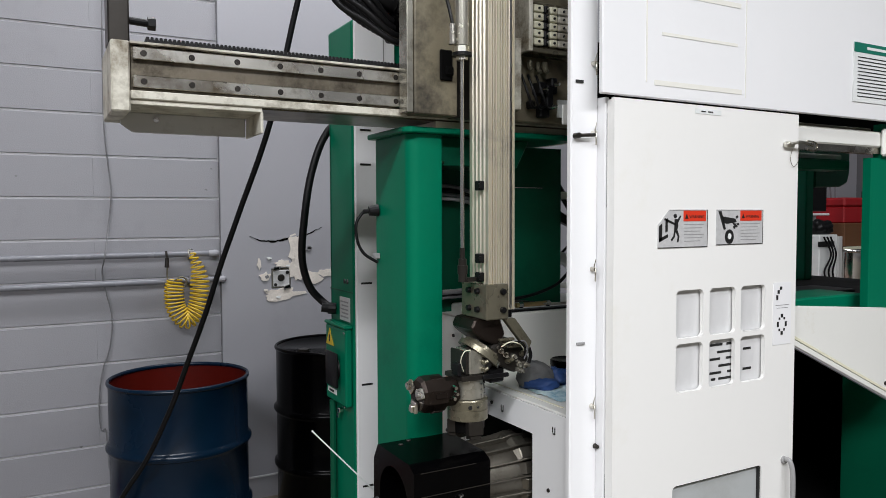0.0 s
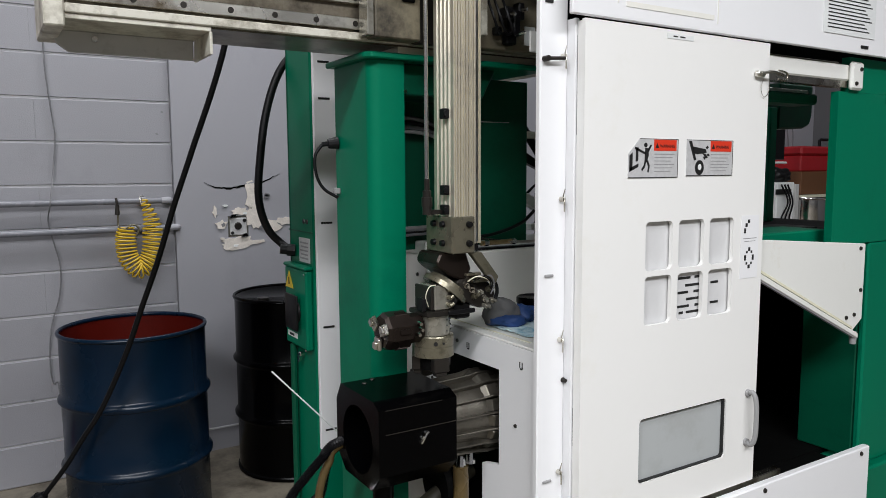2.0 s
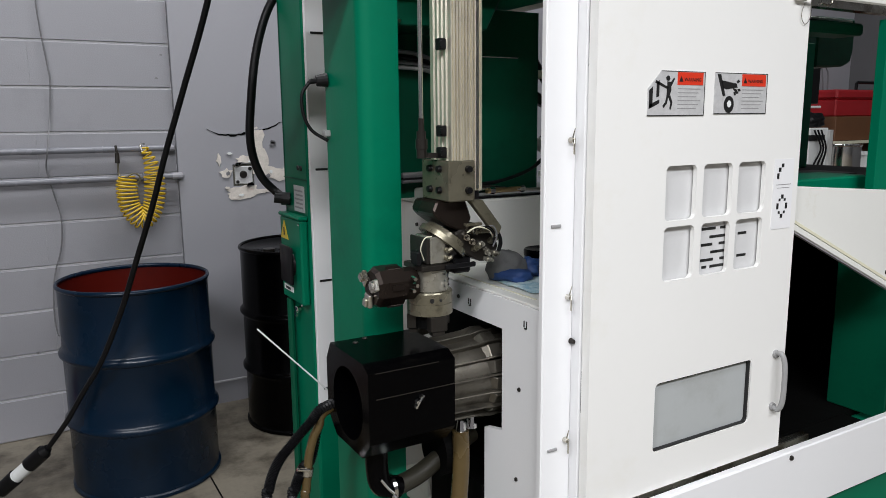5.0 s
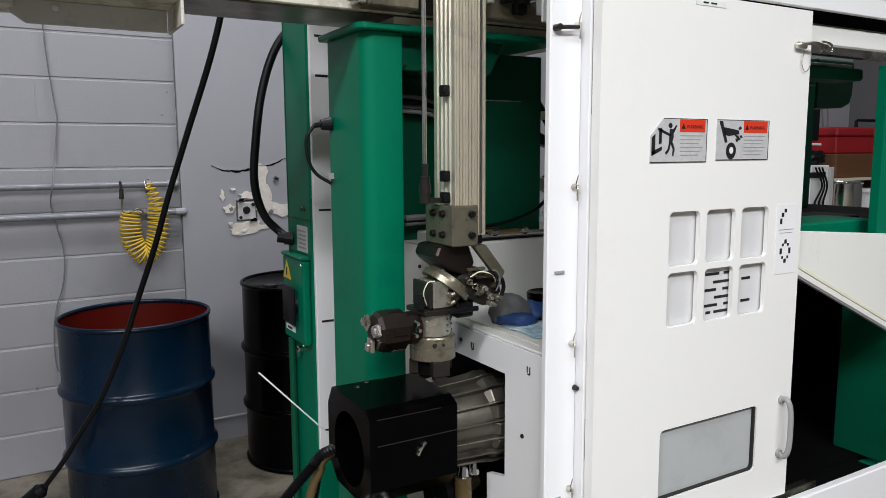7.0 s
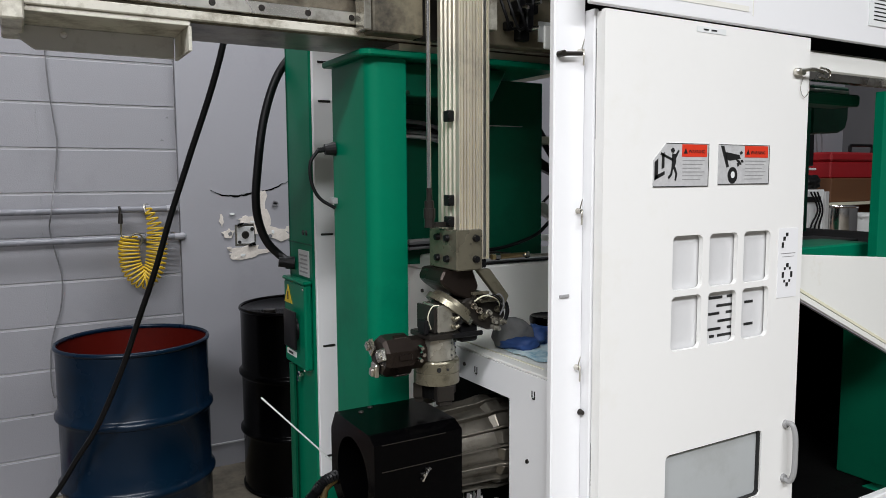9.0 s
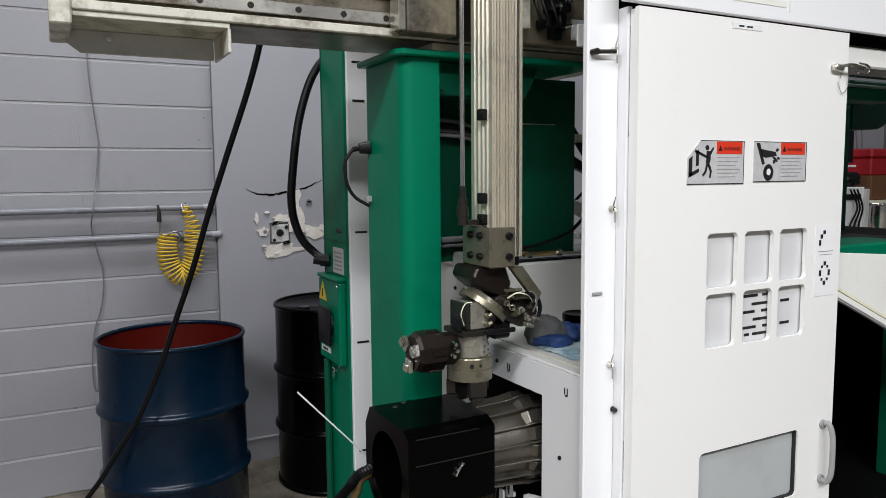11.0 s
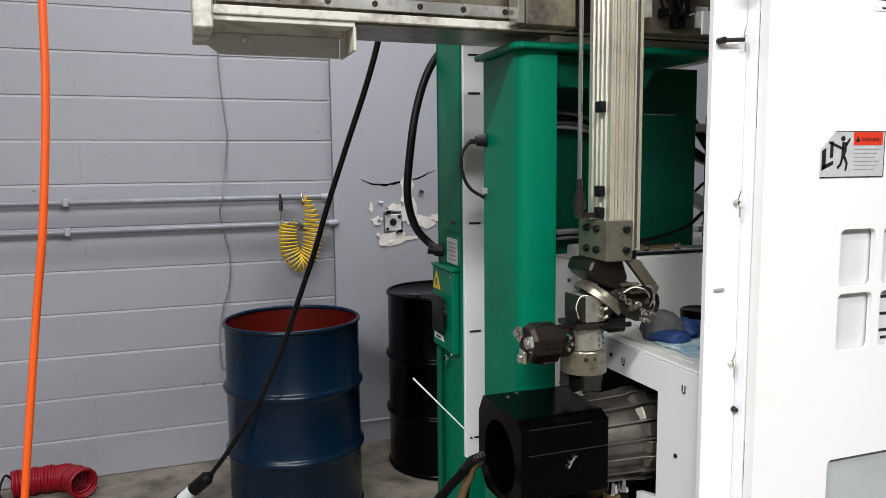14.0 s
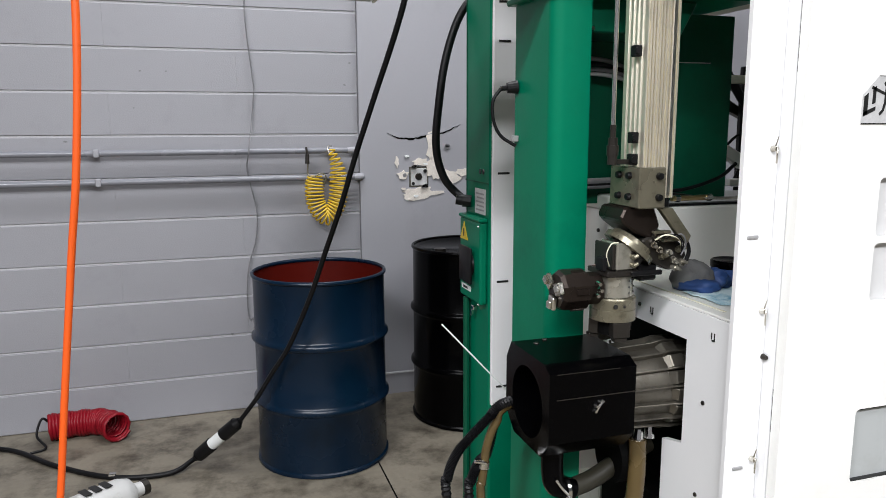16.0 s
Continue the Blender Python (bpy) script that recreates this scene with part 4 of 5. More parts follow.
def bored(outline, cu, cv, r, a, b, depth):
    """A prism along x with a round bore sunk into its near face."""
    bm = bmesh.new()
    angs = sorted({round(2 * math.pi * k / 40, 5) for k in range(40)} | {round(math.atan2(v - cv, u - cu) % (2 * math.pi), 5) for u, v in outline})
    ring_o, ring_i = [], []
    n = len(outline)
    for g in angs:
        du, dv = math.cos(g), math.sin(g)
        best = 9.0
        for k in range(n):
            (u0, v0), (u1, v1) = outline[k], outline[(k + 1) % n]
            eu, ev = u1 - u0, v1 - v0
            det = du * -ev + dv * eu
            if abs(det) < 1e-9:
                continue
            t = ((u0 - cu) * -ev + (v0 - cv) * eu) / det
            w = (du * (v0 - cv) - dv * (u0 - cu)) / det
            if t > 0 and -1e-4 <= w <= 1.0001:
                best = min(best, t)
        ring_o.append((cu + du * best, cv + dv * best))
        ring_i.append((cu + du * r, cv + dv * r))
    rows_ = [[bm.verts.new((x, u, v)) for u, v in pts] for x, pts in ((b, ring_o), (a, ring_o), (a, ring_i), (a + depth, ring_i))]
    m = len(angs)
    for lo, hi in zip(rows_, rows_[1:]):
        for k in range(m):
            bm.faces.new((lo[k], lo[(k + 1) % m], hi[(k + 1) % m], hi[k]))
    bm.faces.new(rows_[0])
    bm.faces.new(rows_[-1][::-1])
    return bm


oct_ = [(-0.112, -0.06), (-0.075, -0.1), (0.06, -0.1), (0.105, -0.06), (0.105, 0.06), (0.08, 0.1), (-0.085, 0.1), (-0.112, 0.086)]
block = part("guard_block", bored([(SY + a, SZ + b) for a, b in oct_], SY - 0.006, SZ - 0.006, 0.076, 2.284, 2.478, 0.13), BLACK, spindle, smooth=30)
part("cover_seam", B(box(2.3, 2.4765, SY - 0.1132, SY - 0.1121, SZ + 0.031, SZ + 0.033), 2.3, 2.44, SY - 0.1132, SY - 0.1121, SZ + 0.084, SZ + 0.0855), DARKSTEEL, block, "thin worn edge line")
clip = bmesh.new()
for dx, dz, r in ((0, 0, 0.005), (0.009, 0.008, 0.0045), (-0.003, -0.010, 0.0045), (0.013, 0.010, 0.003)):
    C(clip, (2.388 + dx, 2.7675, 0.973 + dz), (2.388 + dx, 2.760, 0.973 + dz), r, r * 0.6, 10)
T(clip, [(2.386, 2.762, 0.963), (2.392, 2.760, 0.975), (2.402, 2.762, 0.984)], 0.0025, 6)
part("catch", clip, CHROME, block, "bright steel catch")
for x, y in ((2.33, 2.93), (2.36, 2.95)):
    part("cap_screw", bolt(bmesh.new(), (x, y, SZ + 0.1), (0, 0, 1), 0.006, 0.002), DARKSTEEL, block)
housing = part("housing", L(bmesh.new(), [(0.0001, 2.479), (0.080, 2.479), (0.082, 2.50), (0.088, 2.60), (0.089, 2.68)], (0, SY, SZ), 40, "x"), CASTALU, spindle, "ribbed cast aluminium housing", smooth=40)
for k in range(16):
    a = 2 * math.pi * (k + 0.4) / 16
    b2 = prism([(2.482, 0.076), (2.66, 0.085), (2.66, 0.101), (2.60, 0.1035), (2.575, 0.0985), (2.482, 0.094)], "y", -0.0024, 0.0024, 0.0012)
    bmesh.ops.transform(b2, matrix=Matrix.Translation((0, SY, SZ)) @ Matrix.Rotation(a, 4, "X"), verts=b2.verts)
    part("cooling_rib", b2, CASTALU, housing)
    b2 = prism([(2.582, 0.083), (2.625, 0.084), (2.625, 0.0965), (2.594, 0.0955)], "y", 0.0034, 0.0315, 0.0015)
    bmesh.ops.transform(b2, matrix=Matrix.Translation((0, SY, SZ)) @ Matrix.Rotation(a, 4, "X"), verts=b2.verts)
    part("cast_boss", b2, CASTALU, housing)
part("lug", prism([(2.482, 1.04), (2.50, 1.066), (2.56, 1.072), (2.57, 1.05)], "y", 2.955, 2.975, 0.003), CASTALU, housing)
drain = part("drain_elbow", tube([(2.34, 2.86, 0.866), (2.34, 2.86, 0.80), (2.35, 2.86, 0.762), (2.39, 2.865, 0.745)], 0.024, 16), BLACK, spindle, smooth=60)
clampb = L(bmesh.new(), [(0.026, -0.004), (0.029, -0.004), (0.029, 0.004), (0.026, 0.004)], (2.372, 2.862, 0.75), 24, "x")
T(clampb, [(2.335, 2.832, 0.79), (2.35, 2.828, 0.768), (2.362, 2.826, 0.755)], 0.003, 6)
C(clampb, (2.362, 2.828, 0.75), (2.366, 2.820, 0.742), 0.005, seg=8)
part("hose_clamp", clampb, CHROME, drain)
part("drain_hose", tube([(2.385, 2.865, 0.746), (2.45, 2.88, 0.752), (2.53, 2.9, 0.775), (2.62, 2.93, 0.79)], 0.021, 14), DULLHOSE, spindle, "dull amber drain hose", smooth=60)
part("coolant_hose", tube([(2.535, 2.84, 0.85), (2.53, 2.83, 0.78), (2.515, 2.82, 0.68), (2.49, 2.82, 0.5), (2.47, 2.83, 0.25), (2.47, 2.84, 0.02)], 0.019, 14), CLEARHOSE, spindle, "amber coolant hose", smooth=60)
for dx, dz in ((0.0, 0.0), (0.027, 0.004)):
    fb = C(bmesh.new(), (2.535 + dx, 2.838, 0.848 + dz), (2.537 + dx, 2.84, 0.875 + dz), 0.012, 0.009, 8)
    part("hose_fitting", fb, CHROME, spindle)
part("foot_block", box(2.46, 2.57, 3.02, 3.07, 0.70, 0.86, bevel=0.004), CREAM, spindle, "pale stained foot block")
part("belt_disc", cyl((2.50, 2.90, 0.79), (2.53, 2.90, 0.79), 0.06, seg=32), DARK, spindle)

# ---- gantry ----
gantry = thing("gantry_loader", (2.6, 3.1, 0), "gantry loader with green leg, steel beam and gripper arm", "gantry")
corner = [(2.37 + 0.028 * (1 - math.sin(a)), 2.957 + 0.028 * (1 - math.cos(a))) for a in (math.pi / 2 * (1 - k / 6) for k in range(7))]
inner = [(2.385 + 0.014 * (1 - math.sin(a)), 2.972 + 0.014 * (1 - math.cos(a))) for a in (math.pi / 2 * k / 6 for k in range(7))]
leg = part("leg", prism([*corner, (2.458, 2.957), (2.458, 2.972), *inner, (2.385, 3.155), (2.37, 3.155)], "z", 0, 1.80), GREEN, gantry, "green folded steel leg", smooth=35)
# leg back and gusset: cavity and under-beam shade is in the darker green
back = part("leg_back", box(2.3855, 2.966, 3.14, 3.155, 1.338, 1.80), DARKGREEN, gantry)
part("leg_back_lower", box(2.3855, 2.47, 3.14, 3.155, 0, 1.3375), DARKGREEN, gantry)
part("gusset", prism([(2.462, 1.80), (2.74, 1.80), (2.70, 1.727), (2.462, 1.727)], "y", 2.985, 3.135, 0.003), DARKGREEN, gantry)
part("leg_top", prism([(2.352, 3.17), (2.352, 2.955), (2.366, 2.938), (2.86, 2.938), (2.87, 2.948), (2.87, 3.17)], "z", 1.801, 1.815, 0.003), GREEN, gantry)
part("gusset_bolt", bolt(bmesh.new(), (2.475, 2.985, 1.735), (0, -1, 0), 0.005, 0.004), CHROME, gantry)
part("panel_seam", box(2.743, 2.90, 3.1385, 3.1398, 1.682, 1.6845), CHROME, back)
for k in range(4):
    o = 0.011 * k
    part("cable_loop", tube([(2.50, 3.09 + o, 1.684 - o), (2.59, 3.11, 1.679 - o), (2.656, 3.122, 1.656 - o * 0.8), (2.708 - o, 3.122, 1.596), (2.729 - o, 3.122, 1.493), (2.701 - o, 3.122, 1.41 + o * 0.5), (2.628, 3.115, 1.385 + o * 0.5), (2.535, 3.10, 1.382 + o * 0.5)], 0.005, 8), (WIRE, RUBBER, WIRE, GREYPLASTIC)[k], back, "grey cable loop", smooth=60)
for x, z in ((2.722, 1.596), (2.736, 1.465), (2.628, 1.383)):
    part("cable_tie", box(x - 0.028, x + 0.008, 3.111, 3.115, z - 0.002, z + 0.002), PAPER, back)
part("connector", box(2.748, 2.768, 3.118, 3.1395, 1.41, 1.442, bevel=0.003), TAPE, back, "yellowed plastic connector")
part("connector_lead", tube([(2.712, 3.13, 1.68), (2.74, 3.13, 1.596), (2.751, 3.13, 1.503), (2.757, 3.128, 1.443)], 0.0055, 8), RUBBER, back, smooth=60)
part("beam_seat", box(2.44, 2.98, 2.953, 3.28, 1.8155, 1.832), ALU, gantry)
beam = part("beam", box(1.757, 3.6, 2.958, 3.14, 1.833, 1.944, bevel=0.003), BEAMSTEEL, gantry, "oily steel gantry beam")
part("beam_top_edge", box(1.757, 3.6, 2.946, 3.0, 1.9442, 1.9485), DIRTYWHITE, beam)
part("beam_lip", box(1.757, 3.6, 2.946, 2.9578, 1.836, 1.853, bevel=0.002), DIRTYWHITE, beam)
part("beam_end", box(1.722, 1.7565, 2.945, 3.15, 1.81, 1.9485, bevel=0.003), DIRTYWHITE, beam, "stained white end plate")
for z0, z1 in ((1.914, 1.938), (1.859, 1.883)):
    gr = part("guide_rail", box(1.762, 3.6, 2.946, 2.9578, z0, z1, bevel=0.0012), STEEL, beam, "bright bolted guide rail")
    for k in range(7):
        bb = cyl((1.782 + 0.0915 * k, 2.9462, (z0 + z1) / 2), (1.782 + 0.0915 * k, 2.9448, (z0 + z1) / 2), 0.0065, 0.006, 14)
        C(bb, (1.782 + 0.0915 * k, 2.9448, (z0 + z1) / 2), (1.782 + 0.0915 * k, 2.9440, (z0 + z1) / 2), 0.0032, seg=6)
        part("rail_bolt", bb, DARKSTEEL, gr)
rack = bmesh.new()
B(rack, 1.79, 3.6, 2.975, 3.005, 1.949, 1.960)
for k in range(208):
    x = 1.79 + 0.0086 * k
    PR(rack, [(x + 0.0005, 1.9602), (x + 0.0076, 1.9602), (x + 0.0062, 1.966), (x + 0.002, 1.966)], "y", 2.976, 3.004)
part("toothed_rack", rack, RUBBER, beam, "black toothed rack")
part("end_stop", box(1.722, 1.762, 2.99, 3.06, 1.949, 2.16, bevel=0.003), DARKSTEEL, beam, "dark end stop with bumper screw")
bump = C(bmesh.new(), (1.762, 3.02, 2.005), (1.80, 3.02, 2.003), 0.008, seg=12)
C(bump, (1.80, 3.02, 2.003), (1.815, 3.02, 2.003), 0.014, seg=6)
part("bumper_screw", bump, RUBBER, beam)
bk = bmesh.new()
B(bk, 1.735, 2.018, 2.952, 2.958, 1.826, 1.836, bevel=0.001)
B(bk, 1.735, 2.018, 2.958, 3.085, 1.8265, 1.831, bevel=0.001)
B(bk, 2.014, 2.020, 2.952, 3.085, 1.782, 1.8262, bevel=0.001)
under = part("under_bracket", bk, DIRTYWHITE, beam, "stained white angle bracket")
# greyer than its bracket: the shade of the recess is put into the colour
part("bracket_cover", prism([(1.745, 1.8258), (2.012, 1.8258), (2.012, 1.784), (1.772, 1.784), (1.750, 1.800)], "y", 3.078, 3.084, 0.001), JUGWHITE, under)
part("bracket_screw", bolt(bmesh.new(), (1.82, 3.078, 1.812), (0, -1, 0), 0.007, 0.008), CHROME, under)
# carriage
car = part("carriage_plate", box(2.355, 2.468, 2.895, 2.9435, 1.838, 2.55, bevel=0.003), CARRIAGE, gantry, "oily beige carriage plate")
part("carriage_edge", box(2.338, 2.3545, 2.90, 2.9435, 1.842, 2.55, bevel=0.002), WORNALU, car)
part("carriage_right", box(2.57, 2.86, 2.905, 2.9435, 1.838, 2.55, bevel=0.003), CARRIAGE, car)
part("carriage_back", box(2.4685, 2.5695, 2.92, 2.9435, 1.838, 2.55), DARKSTEEL, car)
part("rib_plate", box(2.605, 2.624, 2.855, 2.9045, 1.858, 2.03, bevel=0.002), DIRTYWHITE, car)
part("cable_hole", B(box(2.418, 2.452, 2.888, 2.8948, 1.918, 1.99, bevel=0.003), 2.43, 2.45, 2.88, 2.888, 1.93, 1.95, bevel=0.002), DARK, car)
valve = part("valve_bank", B(box(2.648, 2.77, 2.86, 2.9045, 2.012, 2.125, bevel=0.002), 2.64, 2.80, 2.85, 2.9045, 2.0, 2.0115, bevel=0.002), OILSTEEL, car, "beige pneumatic valve bank")
part("bank_side", box(2.636, 2.6475, 2.84, 2.9045, 2.0, 2.16, bevel=0.002), DIRTYWHITE, valve)
for k in range(5):
    for j, (vx, vw) in enumerate(((2.655, 0.03), (2.688, 0.012), (2.705, 0.022), (2.73, 0.03))):
        part("valve_body", box(vx, vx + vw, 2.848, 2.8598, 2.018 + 0.02 * k, 2.035 + 0.02 * k, bevel=0.002), (TAPE, RUBBER, TAPE, DIRTYWHITE)[j], valve)
        part("valve_port", cyl((vx + vw / 2, 2.848, 2.0265 + 0.02 * k), (vx + vw / 2, 2.845, 2.0265 + 0.02 * k), 0.003, seg=8), (INK, STEEL, INK, INK)[j], valve)
for x, z, r in ((2.665, 1.985, 0.007), (2.69, 1.983, 0.006), (2.71, 1.985, 0.008)):
    part("fitting", C(cyl((x, 2.88, z), (x, 2.88, z - 0.018), r, seg=8), (x, 2.88, z - 0.018), (x, 2.868, z - 0.026), r * 0.8, seg=8), OILSTEEL, car)
cl = bmesh.new()
for k, (x, z, w, h) in enumerate(((2.70, 1.92, 0.022, 0.03), (2.725, 1.90, 0.02, 0.06), (2.742, 1.93, 0.018, 0.04), (2.715, 1.865, 0.03, 0.03), (2.68, 1.88, 0.02, 0.02))):
    B(cl, x - w / 2, x + w / 2, 2.87 + 0.004 * k, 2.9048, z - h / 2, z + h / 2, bevel=0.003)
part("sensor_block", cl, RUBBER, car, "black sensor blocks")
for x, z in ((2.70, 1.915), (2.735, 1.93), (2.728, 1.875)):
    part("fitting", cyl((x, 2.868, z), (x + 0.004, 2.855, z), 0.006, 0.004, 10), CHROME, car)
for x0 in (2.64, 2.66, 2.685):
    part("air_line", tube([(x0, 2.88, 1.95), (x0 + 0.01, 2.865, 1.90), (x0 + 0.03, 2.87, 1.87), (x0 + 0.06, 2.88, 1.88)], 0.0035, 6), RUBBER, car, smooth=60)
part("post_tab", box(2.745, 2.775, 2.85, 2.856, 1.83, 1.88, bevel=0.002), CREAM, car)
part("label_plate", box(2.768, 2.80, 2.90, 2.9045, 1.855, 1.90), PAPER, car)
# energy hoses beside the carriage
for k, (y, z) in enumerate(((3.05, 2.075), (3.07, 2.11), (3.04, 2.14))):
    part("energy_hose", tube([(2.40, y, z - 0.03), (2.34, y, z - 0.01), (2.27, y + 0.01, z + 0.03), (2.2, y + 0.02, z + 0.10), (2.14, y + 0.03, z + 0.2), (2.12, y + 0.03, z + 0.4)], 0.021, 12, 12, ribs=0.0195), RUBBER, car, "black ribbed energy hose", smooth=30)
for k in range(4):
    part("energy_cord", tube([(2.42, 3.0 + 0.01 * k, 2.03 + 0.012 * k), (2.35, 2.99 + 0.01 * k, 2.02 + 0.02 * k), (2.28, 3.0, 2.06 + 0.025 * k), (2.2, 3.02, 2.12 + 0.03 * k), (2.13, 3.03, 2.3)], 0.008, 8), RUBBER, car, smooth=60)
sv = C(bmesh.new(), (2.36, 3.04, 2.065), (2.44, 3.04, 2.06), 0.038, seg=24)
B(sv, 2.385, 2.46, 3.0, 3.08, 2.03, 2.12, bevel=0.006)
C(sv, (2.40, 3.03, 2.035), (2.40, 3.03, 1.985), 0.018, seg=14)
part("servo_motor", sv, BLACK, car, smooth=40)
# column: grooved extrusion
x0, x1, y0, y1 = 2.487, 2.559, 2.79, 2.872
out = []
for k in range(10):
    a = x0 + (x1 - x0) * (0.035 + 0.097 * k)
    g = 0.0062 if k % 3 else 0.0035
    out += [(a, y0), (a + 0.0008, y0 + g), (a + 0.0026, y0 + g), (a + 0.0034, y0)]
prof = [(x0, y0), *out, (x1, y0), (x1, y1), (x0, y1)]
for k in (3, 2, 1, 0):
    a = y0 + (y1 - y0) * (0.14 + 0.2 * k)
    prof += [(x0, a + 0.009), (x0 + 0.005, a + 0.006), (x0 + 0.005, a + 0.003), (x0, a)]
col = part("column", prism(prof, "z", 1.385, 2.65), ALU, gantry, "grooved aluminium lift column")
part("column_strip", box(2.5435, 2.5505, 2.7885, 2.7899, 1.39, 2.65), CHROME, col)
for z in (1.672, 1.505, 1.462):
    cb = box(2.472, 2.4868, 2.806, 2.826, z - 0.011, z + 0.011, bevel=0.002)
    C(cb, (2.474, 2.805, z), (2.474, 2.80, z), 0.006, seg=8)
    part("rod_clip", cb, RUBBER, col, "black clip")
cyl_ = part("air_cylinder", cyl((2.437, 2.822, 1.985), (2.437, 2.822, 2.6), 0.0165, seg=20), WORNALU, gantry, "steel air cylinder", smooth=40)
part("cylinder_nut", cyl((2.437, 2.822, 1.984), (2.437, 2.822, 1.970), 0.0175, seg=6), STEEL, cyl_)
part("cylinder_washer", cyl((2.437, 2.822, 1.9695), (2.437, 2.822, 1.962), 0.0225, seg=20), RUBBER, cyl_)
part("lock_nut", cyl((2.437, 2.822, 1.9615), (2.437, 2.822, 1.953), 0.0135, seg=6), STEEL, cyl_)
part("piston_rod", cyl((2.437, 2.822, 1.50), (2.437, 2.822, 1.958), 0.0045, seg=12), PISTON, cyl_, smooth=40)
kn = bmesh.new()
for za, zb, r in ((1.505, 1.53, 0.006), (1.49, 1.505, 0.0095), (1.47, 1.49, 0.012), (1.452, 1.47, 0.010)):
    C(kn, (2.437, 2.822, za), (2.437, 2.822, zb), r, seg=12)
B(kn, 2.437, 2.487, 2.817, 2.829, 1.452, 1.462)
part("rod_knuckle", kn, DARKSTEEL, cyl_)
part("cylinder_port", C(cyl((2.410, 2.817, 1.985), (2.410, 2.817, 2.03), 0.008, seg=10), (2.410, 2.817, 1.993), (2.422, 2.82, 1.993), 0.007, seg=10), STEEL, cyl_)
part("cylinder_line", tube([(2.410, 2.817, 2.03), (2.405, 2.825, 2.07), (2.395, 2.835, 2.12), (2.385, 2.85, 2.2)], 0.004, 8), RUBBER, cyl_, smooth=60)
# wrist and twin gripper
brk = part("wrist_bracket", box(2.472, 2.533, 2.775, 2.886, 1.366, 1.447, bevel=0.0025), OILSTEEL, gantry, "bolted steel wrist bracket")
for z in (1.388, 1.43):
    part("cap_screw", bolt(bmesh.new(), (2.516, 2.775, z), (0, -1, 0), 0.0075, 0.008), RUBBER, brk)
    for y in (2.81, 2.848):
        part("cap_screw", bolt(bmesh.new(), (2.472, y, z), (-1, 0, 0), 0.0075, 0.008), RUBBER, brk)
part("column_foot", box(2.537, 2.556, 2.795, 2.86, 1.366, 1.3848, bevel=0.002), RUBBER, brk)
wrist = part("swivel_motor", prism([(2.462, 1.3658), (2.53, 1.3655), (2.545, 1.325), (2.525, 1.300), (2.49, 1.312), (2.462, 1.332), (2.452, 1.345)], "y", 2.806, 2.90, 0.004), BROWNSTEEL, gantry, "dark oily swivel drive")
part("neck_plate", prism([(2.526, 1.3655), (2.556, 1.3655), (2.604, 1.306), (2.596, 1.29), (2.572, 1.310)], "y", 2.782, 2.799, 0.002), OILSTEEL, wrist, "beige neck plate")
part("top_bars", B(box(2.535, 2.60, 2.786, 2.7998, 1.296, 1.304, bevel=0.001), 2.52, 2.56, 2.79, 2.7998, 1.312, 1.318, bevel=0.001), OILSTEEL, wrist)
ax = Vector((0.62, -0.05, 0.78)).normalized()
cen = Vector((2.497, 2.845, 1.279))
part("swivel_flange", C(cyl(cen - ax * 0.007, cen + ax * 0.005, 0.056, seg=40), cen + ax * 0.005, cen + ax * 0.016, 0.05, 0.046, 40), OILSTEEL, wrist, "polished swivel flange", smooth=30)
part("swivel_hub", cyl(cen - ax * 0.05, cen - ax * 0.008, 0.036, 0.042, 30), DARKSTEEL, wrist, smooth=40)
manifold = part("air_manifold", prism([(2.525, 1.298), (2.572, 1.318), (2.622, 1.285), (2.634, 1.262), (2.618, 1.236), (2.59, 1.232), (2.545, 1.255)], "y", 2.805, 2.88, 0.004), DARKSTEEL, wrist, "oily manifold with fittings")
manifold.location.x -= 0.022
r_ = random.Random(4)
for x, z in ((2.548, 1.292), (2.562, 1.282), (2.575, 1.298), (2.585, 1.27), (2.60, 1.256), (2.61, 1.275), (2.60, 1.24), (2.57, 1.262), (2.555, 1.305), (2.617, 1.248)):
    d = Vector((r_.uniform(-0.3, 0.3), -1, r_.uniform(-0.3, 0.5))).normalized()
    p = Vector((x, 2.806, z))
    part("air_fitting", C(C(bmesh.new(), p, p + d * 0.012, 0.0075, seg=6), p + d * 0.012, p + d * 0.022, 0.005, 0.004, 10), (WORNALU, STEEL, OILSTEEL)[int(r_.random() * 3)], manifold)
for k in range(4):
    part("air_tube", tube([(2.545 + 0.01 * k, 2.79, 1.30), (2.56 + 0.012 * k, 2.775, 1.312), (2.59 + 0.006 * k, 2.775, 1.303 - 0.004 * k), (2.605, 2.785, 1.285 - 0.006 * k)], 0.0016, 6), (TAPE, RUBBER, RUBBER, WIRE)[k], manifold, smooth=60)
part("air_tube", tube([(2.612, 2.80, 1.305), (2.628, 2.80, 1.29), (2.634, 2.80, 1.27), (2.628, 2.80, 1.25)], 0.0045, 8), RUBBER, manifold, smooth=60)
GX, GY = 2.467, 2.85
grip = part("gripper_body", L(bmesh.new(), [(0.0001, 1.2145), (0.0385, 1.2145), (0.040, 1.212), (0.040, 1.168), (0.0001, 1.168)], (GX, GY, 0), 36), WORNALU, gantry, "worn aluminium gripper body", smooth=30)
part("gripper_head", box(2.447, 2.490, 2.806, 2.875, 1.2265, 1.283, bevel=0.003), WORNALU, grip)
part("head_side", box(2.440, 2.4465, 2.81, 2.885, 1.2265, 1.28, bevel=0.002), DARKSTEEL, grip)
